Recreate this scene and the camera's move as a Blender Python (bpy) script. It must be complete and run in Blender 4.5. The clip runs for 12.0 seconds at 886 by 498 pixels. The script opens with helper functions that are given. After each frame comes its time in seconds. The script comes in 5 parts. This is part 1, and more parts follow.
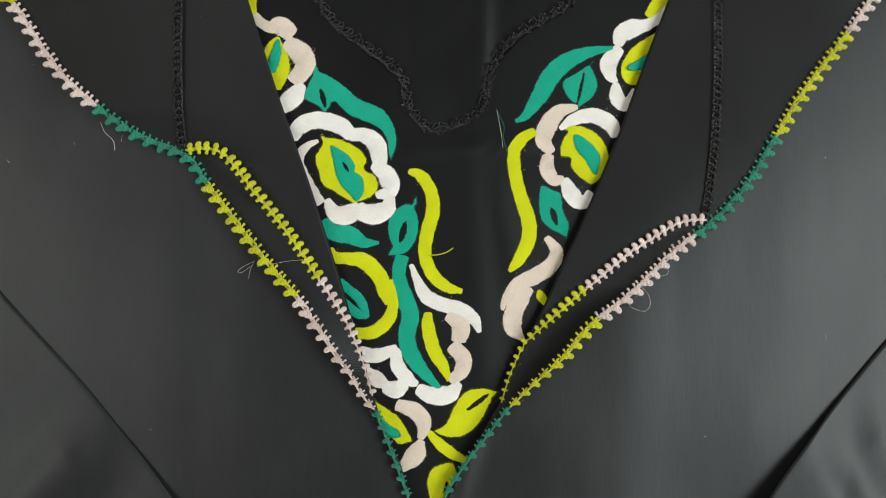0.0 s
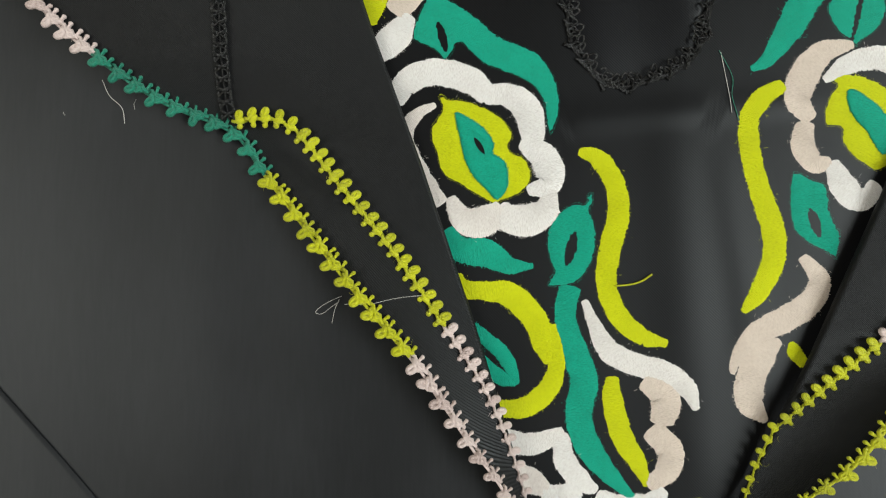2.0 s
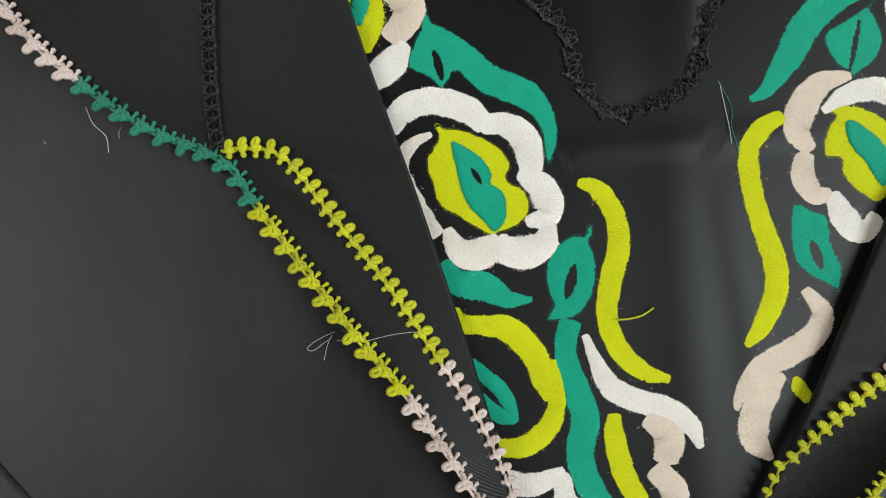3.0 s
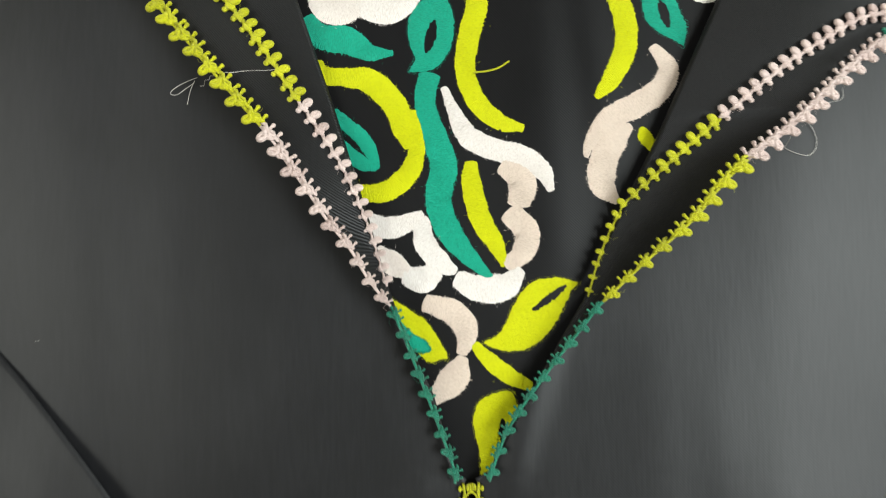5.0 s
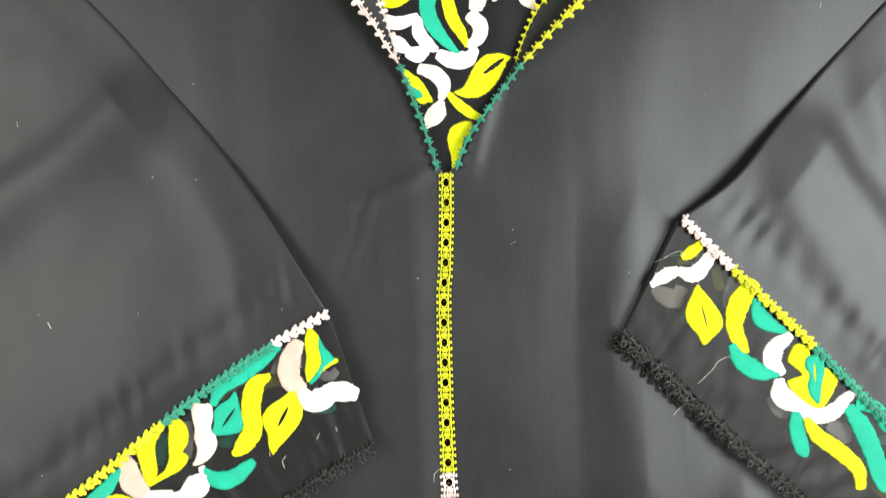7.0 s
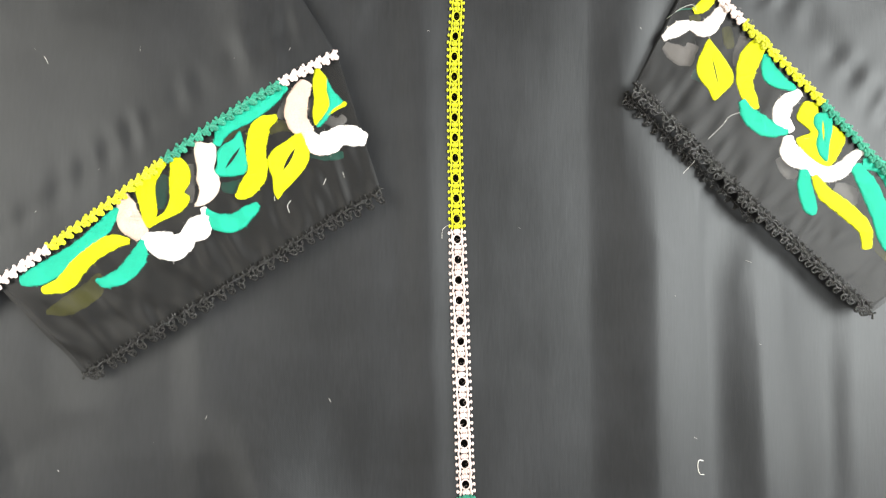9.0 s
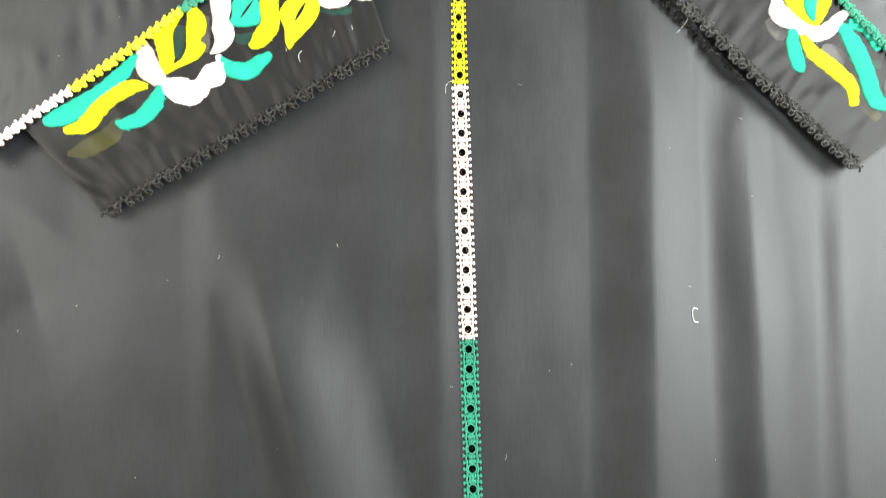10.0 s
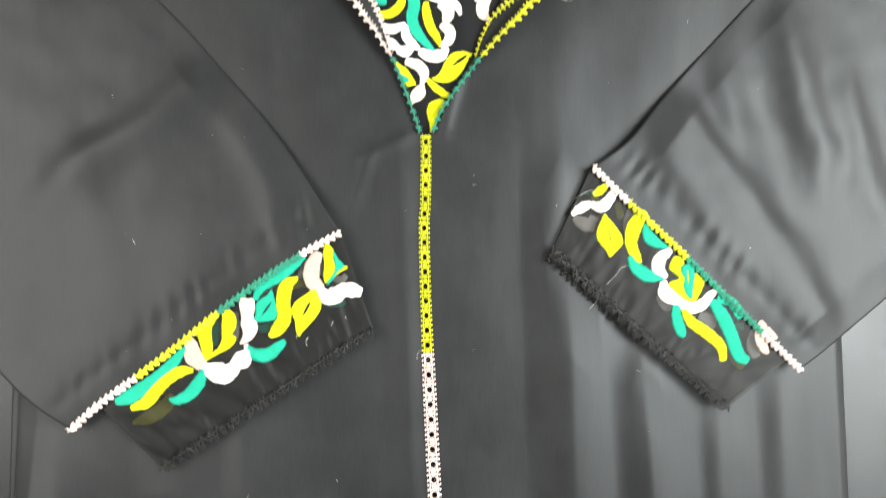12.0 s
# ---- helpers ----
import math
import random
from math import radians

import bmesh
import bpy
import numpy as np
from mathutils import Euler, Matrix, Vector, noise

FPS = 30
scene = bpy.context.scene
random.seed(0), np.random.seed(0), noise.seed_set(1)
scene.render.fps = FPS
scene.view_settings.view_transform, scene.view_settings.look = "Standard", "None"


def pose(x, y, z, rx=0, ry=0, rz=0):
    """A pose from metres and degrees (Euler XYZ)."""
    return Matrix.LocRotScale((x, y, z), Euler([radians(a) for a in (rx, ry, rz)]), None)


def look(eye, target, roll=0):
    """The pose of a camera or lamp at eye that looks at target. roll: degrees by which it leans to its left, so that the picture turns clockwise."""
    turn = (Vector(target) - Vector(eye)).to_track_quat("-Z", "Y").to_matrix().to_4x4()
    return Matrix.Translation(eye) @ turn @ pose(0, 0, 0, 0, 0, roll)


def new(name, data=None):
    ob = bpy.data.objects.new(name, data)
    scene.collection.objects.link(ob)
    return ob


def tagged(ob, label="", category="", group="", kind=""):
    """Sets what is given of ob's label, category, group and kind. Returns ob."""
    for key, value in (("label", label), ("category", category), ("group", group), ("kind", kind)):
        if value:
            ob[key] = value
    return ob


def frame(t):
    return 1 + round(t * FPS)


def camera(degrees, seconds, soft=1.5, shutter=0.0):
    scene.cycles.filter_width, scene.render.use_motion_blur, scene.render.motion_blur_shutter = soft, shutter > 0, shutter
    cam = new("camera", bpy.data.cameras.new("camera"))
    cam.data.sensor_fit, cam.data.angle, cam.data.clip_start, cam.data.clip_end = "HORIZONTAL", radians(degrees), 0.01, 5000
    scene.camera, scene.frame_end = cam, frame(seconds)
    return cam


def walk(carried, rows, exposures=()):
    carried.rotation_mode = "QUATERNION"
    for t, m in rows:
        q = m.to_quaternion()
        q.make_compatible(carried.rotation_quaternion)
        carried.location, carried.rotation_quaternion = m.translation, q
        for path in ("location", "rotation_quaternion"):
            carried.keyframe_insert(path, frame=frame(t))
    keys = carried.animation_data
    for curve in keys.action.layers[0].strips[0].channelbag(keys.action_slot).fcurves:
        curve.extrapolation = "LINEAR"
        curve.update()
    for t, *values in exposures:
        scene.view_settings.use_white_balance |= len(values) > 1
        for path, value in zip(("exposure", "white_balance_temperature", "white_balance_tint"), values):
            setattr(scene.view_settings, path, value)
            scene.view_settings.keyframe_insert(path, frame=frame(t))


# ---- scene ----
from mathutils import geometry

cam = camera(80.0, 12.0, soft=1.15, shutter=0.25)
# seconds, place in metres, turn vector in degrees from looking straight down
ROWS = [
    (0.0, 0.0002, 0.0002, 0.2415, 3.79, -1.73, 0.16),
    (0.5, -0.0069, -0.0050, 0.2255, 3.25, -1.54, -0.20),
    (1.0, -0.0244, 0.0039, 0.1978, 3.26, -1.36, 0.31),
    (1.5, -0.0402, 0.0150, 0.1672, 2.31, 0.39, 1.01),
    (2.0, -0.0442, 0.0187, 0.1548, 1.78, 1.11, 0.17),
    (2.5, -0.0461, 0.0274, 0.1524, 3.40, -0.36, -0.02),
    (2.7, -0.0466, 0.0261, 0.1525, 3.48, -0.11, 0.14),
    (4.3, -0.0269, 0.0043, 0.1321, 1.08, -0.30, -0.87),
    (4.5, -0.0156, -0.0113, 0.1360, 1.23, -0.36, -0.83),
    (5.0, -0.0133, -0.0412, 0.1548, 1.33, -2.19, -0.35),
    (5.5, -0.0137, -0.0619, 0.1961, 1.19, -3.81, 0.31),
    (6.0, -0.0055, -0.0895, 0.2264, -0.53, -2.38, 0.24),
    (6.5, -0.0075, -0.1101, 0.2433, 0.25, -2.05, -0.49),
    (7.0, -0.0080, -0.1389, 0.2554, -0.03, -1.42, -0.31),
    (7.2, -0.0142, -0.1563, 0.2564, 1.04, -2.08, -0.44),
    (8.8, -0.0180, -0.2490, 0.2485, 0.69, -3.12, 0.48),
    (9.0, -0.0191, -0.2561, 0.2504, 0.57, -3.05, 0.50),
    (9.5, -0.0198, -0.2875, 0.2537, 0.97, -3.02, 0.57),
    (10.0, -0.0199, -0.3312, 0.2589, 1.65, -2.91, 0.66),
    (10.5, -0.0261, -0.3590, 0.2681, 1.24, -3.02, 0.68),
    (11.0, -0.0221, -0.3342, 0.2891, 0.38, -3.01, -0.29),
    (11.5, -0.0155, -0.2715, 0.3129, 0.60, -3.26, -0.72),
    (12.0, -0.0124, -0.1948, 0.3481, 2.84, -3.83, -0.36),
]


def held(x, y, z, a, b, c):
    turn = Vector((radians(a), radians(b), radians(c)))
    return Matrix.Translation((x, y, z)) @ Matrix.Rotation(turn.length, 4, turn)


EXPOSURES = [(0.0, 0.64, 6600, 5), (2.7, 0.62, 6600, 5), (4.5, 0.88, 6650, 6), (5.0, 1.0, 6700, 6), (5.5, 1.42, 6750, 7), (6.0, 1.82, 6750, 8), (6.6, 1.84, 6750, 7),
             (8.8, 2.07, 6750, 9), (10.5, 2.44, 6750, 7), (11.0, 2.36, 6750, 7), (12.0, 2.04, 6700, 7)]
walk(cam, [(t, held(*p)) for t, *p in ROWS], EXPOSURES)

# ---- world, daylight from the right, added fill from the left, exposure ----
world = bpy.data.worlds.new("sky")
scene.world = world
world.use_nodes = True
wn = world.node_tree.nodes
sky = wn.new("ShaderNodeTexSky")
sky.sky_type = 'NISHITA'
sky.sun_disc = False
sky.sun_elevation, sky.sun_rotation = radians(38), radians(200)
world.node_tree.links.new(sky.outputs[0], wn["Background"].inputs[0])
wn["Background"].inputs[1].default_value = 0.1


def side_lamp(name, at, to, w, h, watts, colour):
    data = bpy.data.lights.new(name, "AREA")
    data.shape, data.size, data.size_y, data.energy, data.color = "RECTANGLE", w, h, watts, colour
    ob = new(name, data)
    ob.matrix_world = look(at, to)
    return tagged(ob, "soft area light out of view: daylight on the right, added fill on the left", "light", kind="structure")


side_lamp("window_daylight", (1.38, -0.1, 1.4), (0.0, -0.15, 0.2), 1.38, 1.08, 37, (0.97, 1.0, 0.99))
# Left lamp: warm fill added out of view; no source known on that side.
side_lamp("window_daylight", (-1.38, -0.05, 1.4), (0.0, -0.15, 0.2), 1.38, 1.08, 14, (1.0, 0.97, 0.88))


# ---- materials ----
def material(name, colour, rough=0.6, metal=0.0, spec=0.5, sheen=0.0, sheen_rough=0.4, sheen_tint=(1, 1, 1)):
    m = bpy.data.materials.new(name)
    m.use_nodes = True
    nt = m.node_tree
    b = nt.nodes["Principled BSDF"]
    b.inputs["Base Color"].default_value = (*colour, 1)
    b.inputs["Roughness"].default_value = rough
    b.inputs["Metallic"].default_value = metal
    b.inputs["Specular IOR Level"].default_value = spec
    b.inputs["Sheen Weight"].default_value = sheen
    b.inputs["Sheen Roughness"].default_value = sheen_rough
    b.inputs["Sheen Tint"].default_value = (*sheen_tint, 1)
    return m, nt, b


def node(nt, kind, **inputs):
    n = nt.nodes.new(kind)
    for k, v in inputs.items():
        n.inputs[k.replace("_", " ")].default_value = v
    return n


def ramp(nt, source, low, high, a, b):
    r = nt.nodes.new("ShaderNodeValToRGB")
    r.color_ramp.elements[0].position, r.color_ramp.elements[1].position = low, high
    r.color_ramp.elements[0].color, r.color_ramp.elements[1].color = (*a, 1), (*b, 1)
    nt.links.new(source, r.inputs[0])
    return r.outputs[0]


def cloth(name, colour, rough, sheen, weave=0.00042, relief=0.35, spec=0.5, show=0.4, twilled=1.0):
    """Woven black cloth: fine diagonal twill, slubs, faint worn patches."""
    m, nt, b = material(name, colour, rough, 0.0, spec, sheen, 0.35, (0.86, 0.9, 1.0))
    b.inputs["Specular Tint"].default_value = (0.93, 0.97, 1.0, 1)
    co = nt.nodes.new("ShaderNodeTexCoord").outputs["Object"]
    twill = node(nt, "ShaderNodeTexWave", Scale=0.314 / weave, Distortion=1.2, Detail=1.0)
    twill.bands_direction = 'DIAGONAL'
    slub = node(nt, "ShaderNodeTexNoise", Scale=900.0, Detail=2.0)
    patch = node(nt, "ShaderNodeTexNoise", Scale=22.0, Detail=4.0)
    stretch = nt.nodes.new("ShaderNodeMapping")
    stretch.inputs["Scale"].default_value = (1.0, 0.12, 1.0)
    nt.links.new(co, stretch.inputs[0])
    for t, c in ((twill, co), (slub, stretch.outputs[0]), (patch, co)):
        nt.links.new(c, t.inputs["Vector"])
    add = nt.nodes.new("ShaderNodeMath")
    add.operation = 'MULTIPLY_ADD'
    add.inputs[1].default_value = twilled
    nt.links.new(twill.outputs["Fac"], add.inputs[0])
    nt.links.new(slub.outputs["Fac"], add.inputs[2])
    bump = node(nt, "ShaderNodeBump", Strength=relief, Distance=0.00012)
    nt.links.new(add.outputs[0], bump.inputs["Height"])
    nt.links.new(bump.outputs[0], b.inputs["Normal"])
    # Gaps of the weave darker, thread tops lighter: weave shading put into the colour.
    dark = tuple(c * (1 - show) for c in colour)
    light = tuple(c * (1 + show) for c in colour)
    both = nt.nodes.new("ShaderNodeMath")
    both.operation = 'MULTIPLY_ADD'
    both.inputs[1].default_value = 0.5
    nt.links.new(add.outputs[0], both.inputs[0])
    nt.links.new(patch.outputs["Fac"], both.inputs[2])
    nt.links.new(ramp(nt, both.outputs[0], 0.6, 1.4, dark, light), b.inputs["Base Color"])
    r = nt.nodes.new("ShaderNodeMapRange")
    r.inputs[3].default_value, r.inputs[4].default_value = rough - 0.05, rough + 0.06
    nt.links.new(patch.outputs["Fac"], r.inputs[0])
    nt.links.new(r.outputs[0], b.inputs["Roughness"])
    return m


def floss(name, colour, deep, tint=None, rough=0.5, sheen=0.03):
    """Satin stitch: parallel threads laid across the motif, with fuzz and uneven tone."""
    m, nt, b = material(name, colour, rough, 0.0, 0.2, sheen, 0.5)
    uv = nt.nodes.new("ShaderNodeTexCoord").outputs["UV"]
    co = nt.nodes.new("ShaderNodeTexCoord").outputs["Object"]
    wave = node(nt, "ShaderNodeTexWave", Scale=0.85, Distortion=2.6, Detail=3.0, Detail_Scale=1.6)
    nt.links.new(uv, wave.inputs["Vector"])
    grain = node(nt, "ShaderNodeTexNoise", Scale=4.2, Detail=4.0, Roughness=0.62)
    blotch = node(nt, "ShaderNodeTexNoise", Scale=160.0, Detail=3.0)
    nt.links.new(uv, grain.inputs["Vector"])
    nt.links.new(co, blotch.inputs["Vector"])
    add = nt.nodes.new("ShaderNodeMath")
    add.operation = 'MULTIPLY_ADD'
    add.inputs[1].default_value = 0.12
    nt.links.new(wave.outputs["Fac"], add.inputs[0])
    nt.links.new(grain.outputs["Fac"], add.inputs[2])
    bump = node(nt, "ShaderNodeBump", Strength=1.0, Distance=0.0007)
    nt.links.new(add.outputs[0], bump.inputs["Height"])
    nt.links.new(bump.outputs[0], b.inputs["Normal"])
    # Streaks and soft blotches put the threads' shading and sheen into the colour.
    tone = nt.nodes.new("ShaderNodeMath")
    tone.operation = 'MULTIPLY_ADD'
    tone.inputs[1].default_value = 0.22
    nt.links.new(blotch.outputs["Fac"], tone.inputs[0])
    nt.links.new(add.outputs[0], tone.inputs[2])
    shade = ramp(nt, tone.outputs[0], 0.38, 0.72, deep, colour)
    if tint:
        info = nt.nodes.new("ShaderNodeObjectInfo")
        pick = nt.nodes.new("ShaderNodeMapRange")
        pick.inputs[1].default_value, pick.inputs[2].default_value = 0.45, 0.95
        nt.links.new(info.outputs["Random"], pick.inputs[0])
        mix = nt.nodes.new("ShaderNodeMix")
        mix.data_type, mix.blend_type = 'RGBA', 'MULTIPLY'
        mix.inputs[7].default_value = (*tint, 1)
        nt.links.new(pick.outputs[0], mix.inputs[0])
        nt.links.new(shade, mix.inputs[6])
        shade = mix.outputs[2]
    nt.links.new(shade, b.inputs["Base Color"])
    return m


def yarn(name, colour, deep, rough=0.42, sheen=0.08, spec=0.45):
    """Twisted crochet yarn."""
    m, nt, b = material(name, colour, rough, 0.0, spec, sheen, 0.5)
    co = nt.nodes.new("ShaderNodeTexCoord").outputs["Object"]
    twist = node(nt, "ShaderNodeTexWave", Scale=1700.0, Distortion=5.0, Detail=3.0)
    twist.bands_direction = 'DIAGONAL'
    nt.links.new(co, twist.inputs["Vector"])
    fibre = node(nt, "ShaderNodeTexNoise", Scale=2600.0, Detail=3.0, Roughness=0.65)
    nt.links.new(co, fibre.inputs["Vector"])
    rough_top = nt.nodes.new("ShaderNodeMath")
    rough_top.operation = 'MULTIPLY_ADD'
    rough_top.inputs[1].default_value = 0.35
    nt.links.new(twist.outputs["Fac"], rough_top.inputs[0])
    nt.links.new(fibre.outputs["Fac"], rough_top.inputs[2])
    bump = node(nt, "ShaderNodeBump", Strength=0.9, Distance=0.00045)
    nt.links.new(rough_top.outputs[0], bump.inputs["Height"])
    nt.links.new(bump.outputs[0], b.inputs["Normal"])
    info = nt.nodes.new("ShaderNodeObjectInfo")
    mix = nt.nodes.new("ShaderNodeMath")
    mix.operation = 'MULTIPLY_ADD'
    mix.inputs[1].default_value = 0.5
    nt.links.new(info.outputs["Random"], mix.inputs[0])
    nt.links.new(rough_top.outputs[0], mix.inputs[2])
    # Hollows of the twist run to deep: gap shading put into the colour.
    nt.links.new(ramp(nt, mix.outputs[0], 0.4, 1.15, deep, colour), b.inputs["Base Color"])
    return m


CLOTH = cloth("black_satin", (0.0105, 0.0108, 0.0122), 0.49, 0.05, 0.00042, 0.3, 0.265, 0.24, 0.12)
TWILL = cloth("black_twill", (0.0045, 0.0045, 0.005), 0.5, 0.02, 0.0003, 1.0, 0.28, 0.55, 1.0)
YOKE_CLOTH = cloth("black_yoke_cloth", (0.004, 0.004, 0.0045), 0.45, 0.01, 0.0004, 0.15, 0.16)
INNER = cloth("black_lining", (0.004, 0.004, 0.005), 0.36, 0.01, 0.0004, 0.2, 0.3)
FLOSS = {
    "P": floss("pale_peach_floss", (0.56, 0.42, 0.36), (0.36, 0.25, 0.2)),
    "W": floss("white_floss", (0.82, 0.79, 0.77), (0.56, 0.5, 0.48), (0.95, 0.9, 0.87)),
    "I": floss("ivory_floss", (0.72, 0.61, 0.53), (0.47, 0.37, 0.31)),
    "Y": floss("lime_yellow_floss", (0.61, 0.65, 0.004), (0.4, 0.43, 0.003)),
    "G": floss("jade_green_floss", (0.006, 0.36, 0.24), (0.003, 0.2, 0.13)),
    "O": floss("olive_floss_back", (0.34, 0.33, 0.03), (0.2, 0.2, 0.02)),
}
YARN = {
    "W": yarn("ivory_yarn", (0.76, 0.62, 0.59), (0.46, 0.33, 0.31)),
    "Y": yarn("lime_yellow_yarn", (0.58, 0.59, 0.006), (0.32, 0.33, 0.003)),
    "G": yarn("jade_green_yarn", (0.012, 0.24, 0.15), (0.005, 0.12, 0.08)),
    "K": yarn("black_yarn", (0.006, 0.006, 0.0065), (0.0015, 0.0015, 0.0015), 0.27, 0.01, 0.55),
}
FIBRE = material("pale_fibre", (0.6, 0.58, 0.55), 0.5)[0]
COLOURS = {"P": "pale peach", "W": "white", "I": "ivory", "Y": "lime yellow", "G": "jade green", "O": "olive", "K": "black"}


def sheer_cloth():
    """Sheer black organza: partly see-through."""
    m, nt, b = material("sheer_black_organza", (0.009, 0.009, 0.0095), 0.5, 0.0, 0.18, 0.02, 0.4, (0.9, 0.93, 1.0))
    out = nt.nodes["Material Output"]
    clear = nt.nodes.new("ShaderNodeBsdfTransparent")
    mix = nt.nodes.new("ShaderNodeMixShader")
    co = nt.nodes.new("ShaderNodeTexCoord").outputs["Object"]
    n = node(nt, "ShaderNodeTexNoise", Scale=60.0, Detail=3.0)
    nt.links.new(co, n.inputs["Vector"])
    r = nt.nodes.new("ShaderNodeMapRange")
    r.inputs[3].default_value, r.inputs[4].default_value = 0.62, 0.78
    nt.links.new(n.outputs["Fac"], r.inputs[0])
    nt.links.new(r.outputs[0], mix.inputs[0])
    nt.links.new(clear.outputs[0], mix.inputs[1])
    nt.links.new(b.outputs[0], mix.inputs[2])
    nt.links.new(mix.outputs[0], out.inputs[0])
    return m


SHEER = sheer_cloth()


def plain(name, a, b_, scale, rough):
    m, nt, b = material(name, a, rough)
    co = nt.nodes.new("ShaderNodeTexCoord").outputs["Object"]
    n = node(nt, "ShaderNodeTexNoise", Scale=scale, Detail=6.0)
    nt.links.new(co, n.inputs["Vector"])
    nt.links.new(ramp(nt, n.outputs["Fac"], 0.3, 0.7, a, b_), b.inputs["Base Color"])
    bump = node(nt, "ShaderNodeBump", Strength=0.2, Distance=0.001)
    nt.links.new(n.outputs["Fac"], bump.inputs["Height"])
    nt.links.new(bump.outputs[0], b.inputs["Normal"])
    return m


FLOOR = plain("dark_brown_covering", (0.045, 0.036, 0.027), (0.07, 0.057, 0.044), 60, 0.7)
PLASTER = plain("off_white_plaster", (0.34, 0.31, 0.26), (0.4, 0.37, 0.31), 8, 0.85)
FRAME = plain("white_window_paint", (0.75, 0.75, 0.73), (0.8, 0.8, 0.78), 30, 0.4)


# ---- mesh helpers ----
def mm(v):
    return v * 0.001


def mesh_object(name, verts, faces, mat, parent=None, label="", uvs=None, smooth=True, thick=0.0):
    me = bpy.data.meshes.new(name)
    me.from_pydata([tuple(v) for v in verts], [], faces)
    if uvs is not None:
        layer = me.uv_layers.new(name="stitches")
        idx = np.empty(len(me.loops), dtype=np.int32)
        me.loops.foreach_get("vertex_index", idx)
        layer.data.foreach_set("uv", np.asarray(uvs, dtype=np.float32)[idx].ravel())
    me.materials.append(mat)
    me.polygons.foreach_set("use_smooth", [smooth] * len(me.polygons))
    me.update()
    ob = new(name, me)
    if parent:
        ob.parent = parent
    if label:
        tagged(ob, label)
    if thick:
        mod = ob.modifiers.new("thickness", "SOLIDIFY")
        mod.thickness, mod.offset = thick, -1.0
    return ob


def grid_faces(nu, nv, closed=False):
    f = []
    for i in range(nu - 1):
        for j in range(nv if closed else nv - 1):
            k = (j + 1) % nv
            f.append((i * nv + j, i * nv + k, (i + 1) * nv + k, (i + 1) * nv + j))
    return f


def curve(knots, step):
    """Smooth curve through the knots, resampled at even steps along x, y."""
    p = np.array(knots, float)
    q = np.vstack([2 * p[0] - p[1], p, 2 * p[-1] - p[-2]])
    out = []
    t = np.linspace(0, 1, 24, endpoint=False)[:, None]
    for a, b, c, d in zip(q[:-3], q[1:-2], q[2:-1], q[3:]):
        out.append(0.5 * (2 * b + (c - a) * t + (2 * a - 5 * b + 4 * c - d) * t**2 + (3 * b - a - 3 * c + d) * t**3))
    s = np.vstack(out + [p[-1:]])
    run = np.r_[0, np.cumsum(np.hypot(*np.diff(s[:, :2], axis=0).T))]
    n = max(3, int(run[-1] / step) + 1)
    at = np.linspace(0, run[-1], n)
    return np.stack([np.interp(at, run, s[:, k]) for k in range(s.shape[1])], 1), at


def sides(c):
    d = np.gradient(c[:, :2], axis=0)
    d /= np.linalg.norm(d, axis=1, keepdims=True) + 1e-9
    return d, np.stack([-d[:, 1], d[:, 0]], 1)


FUZZ = {}


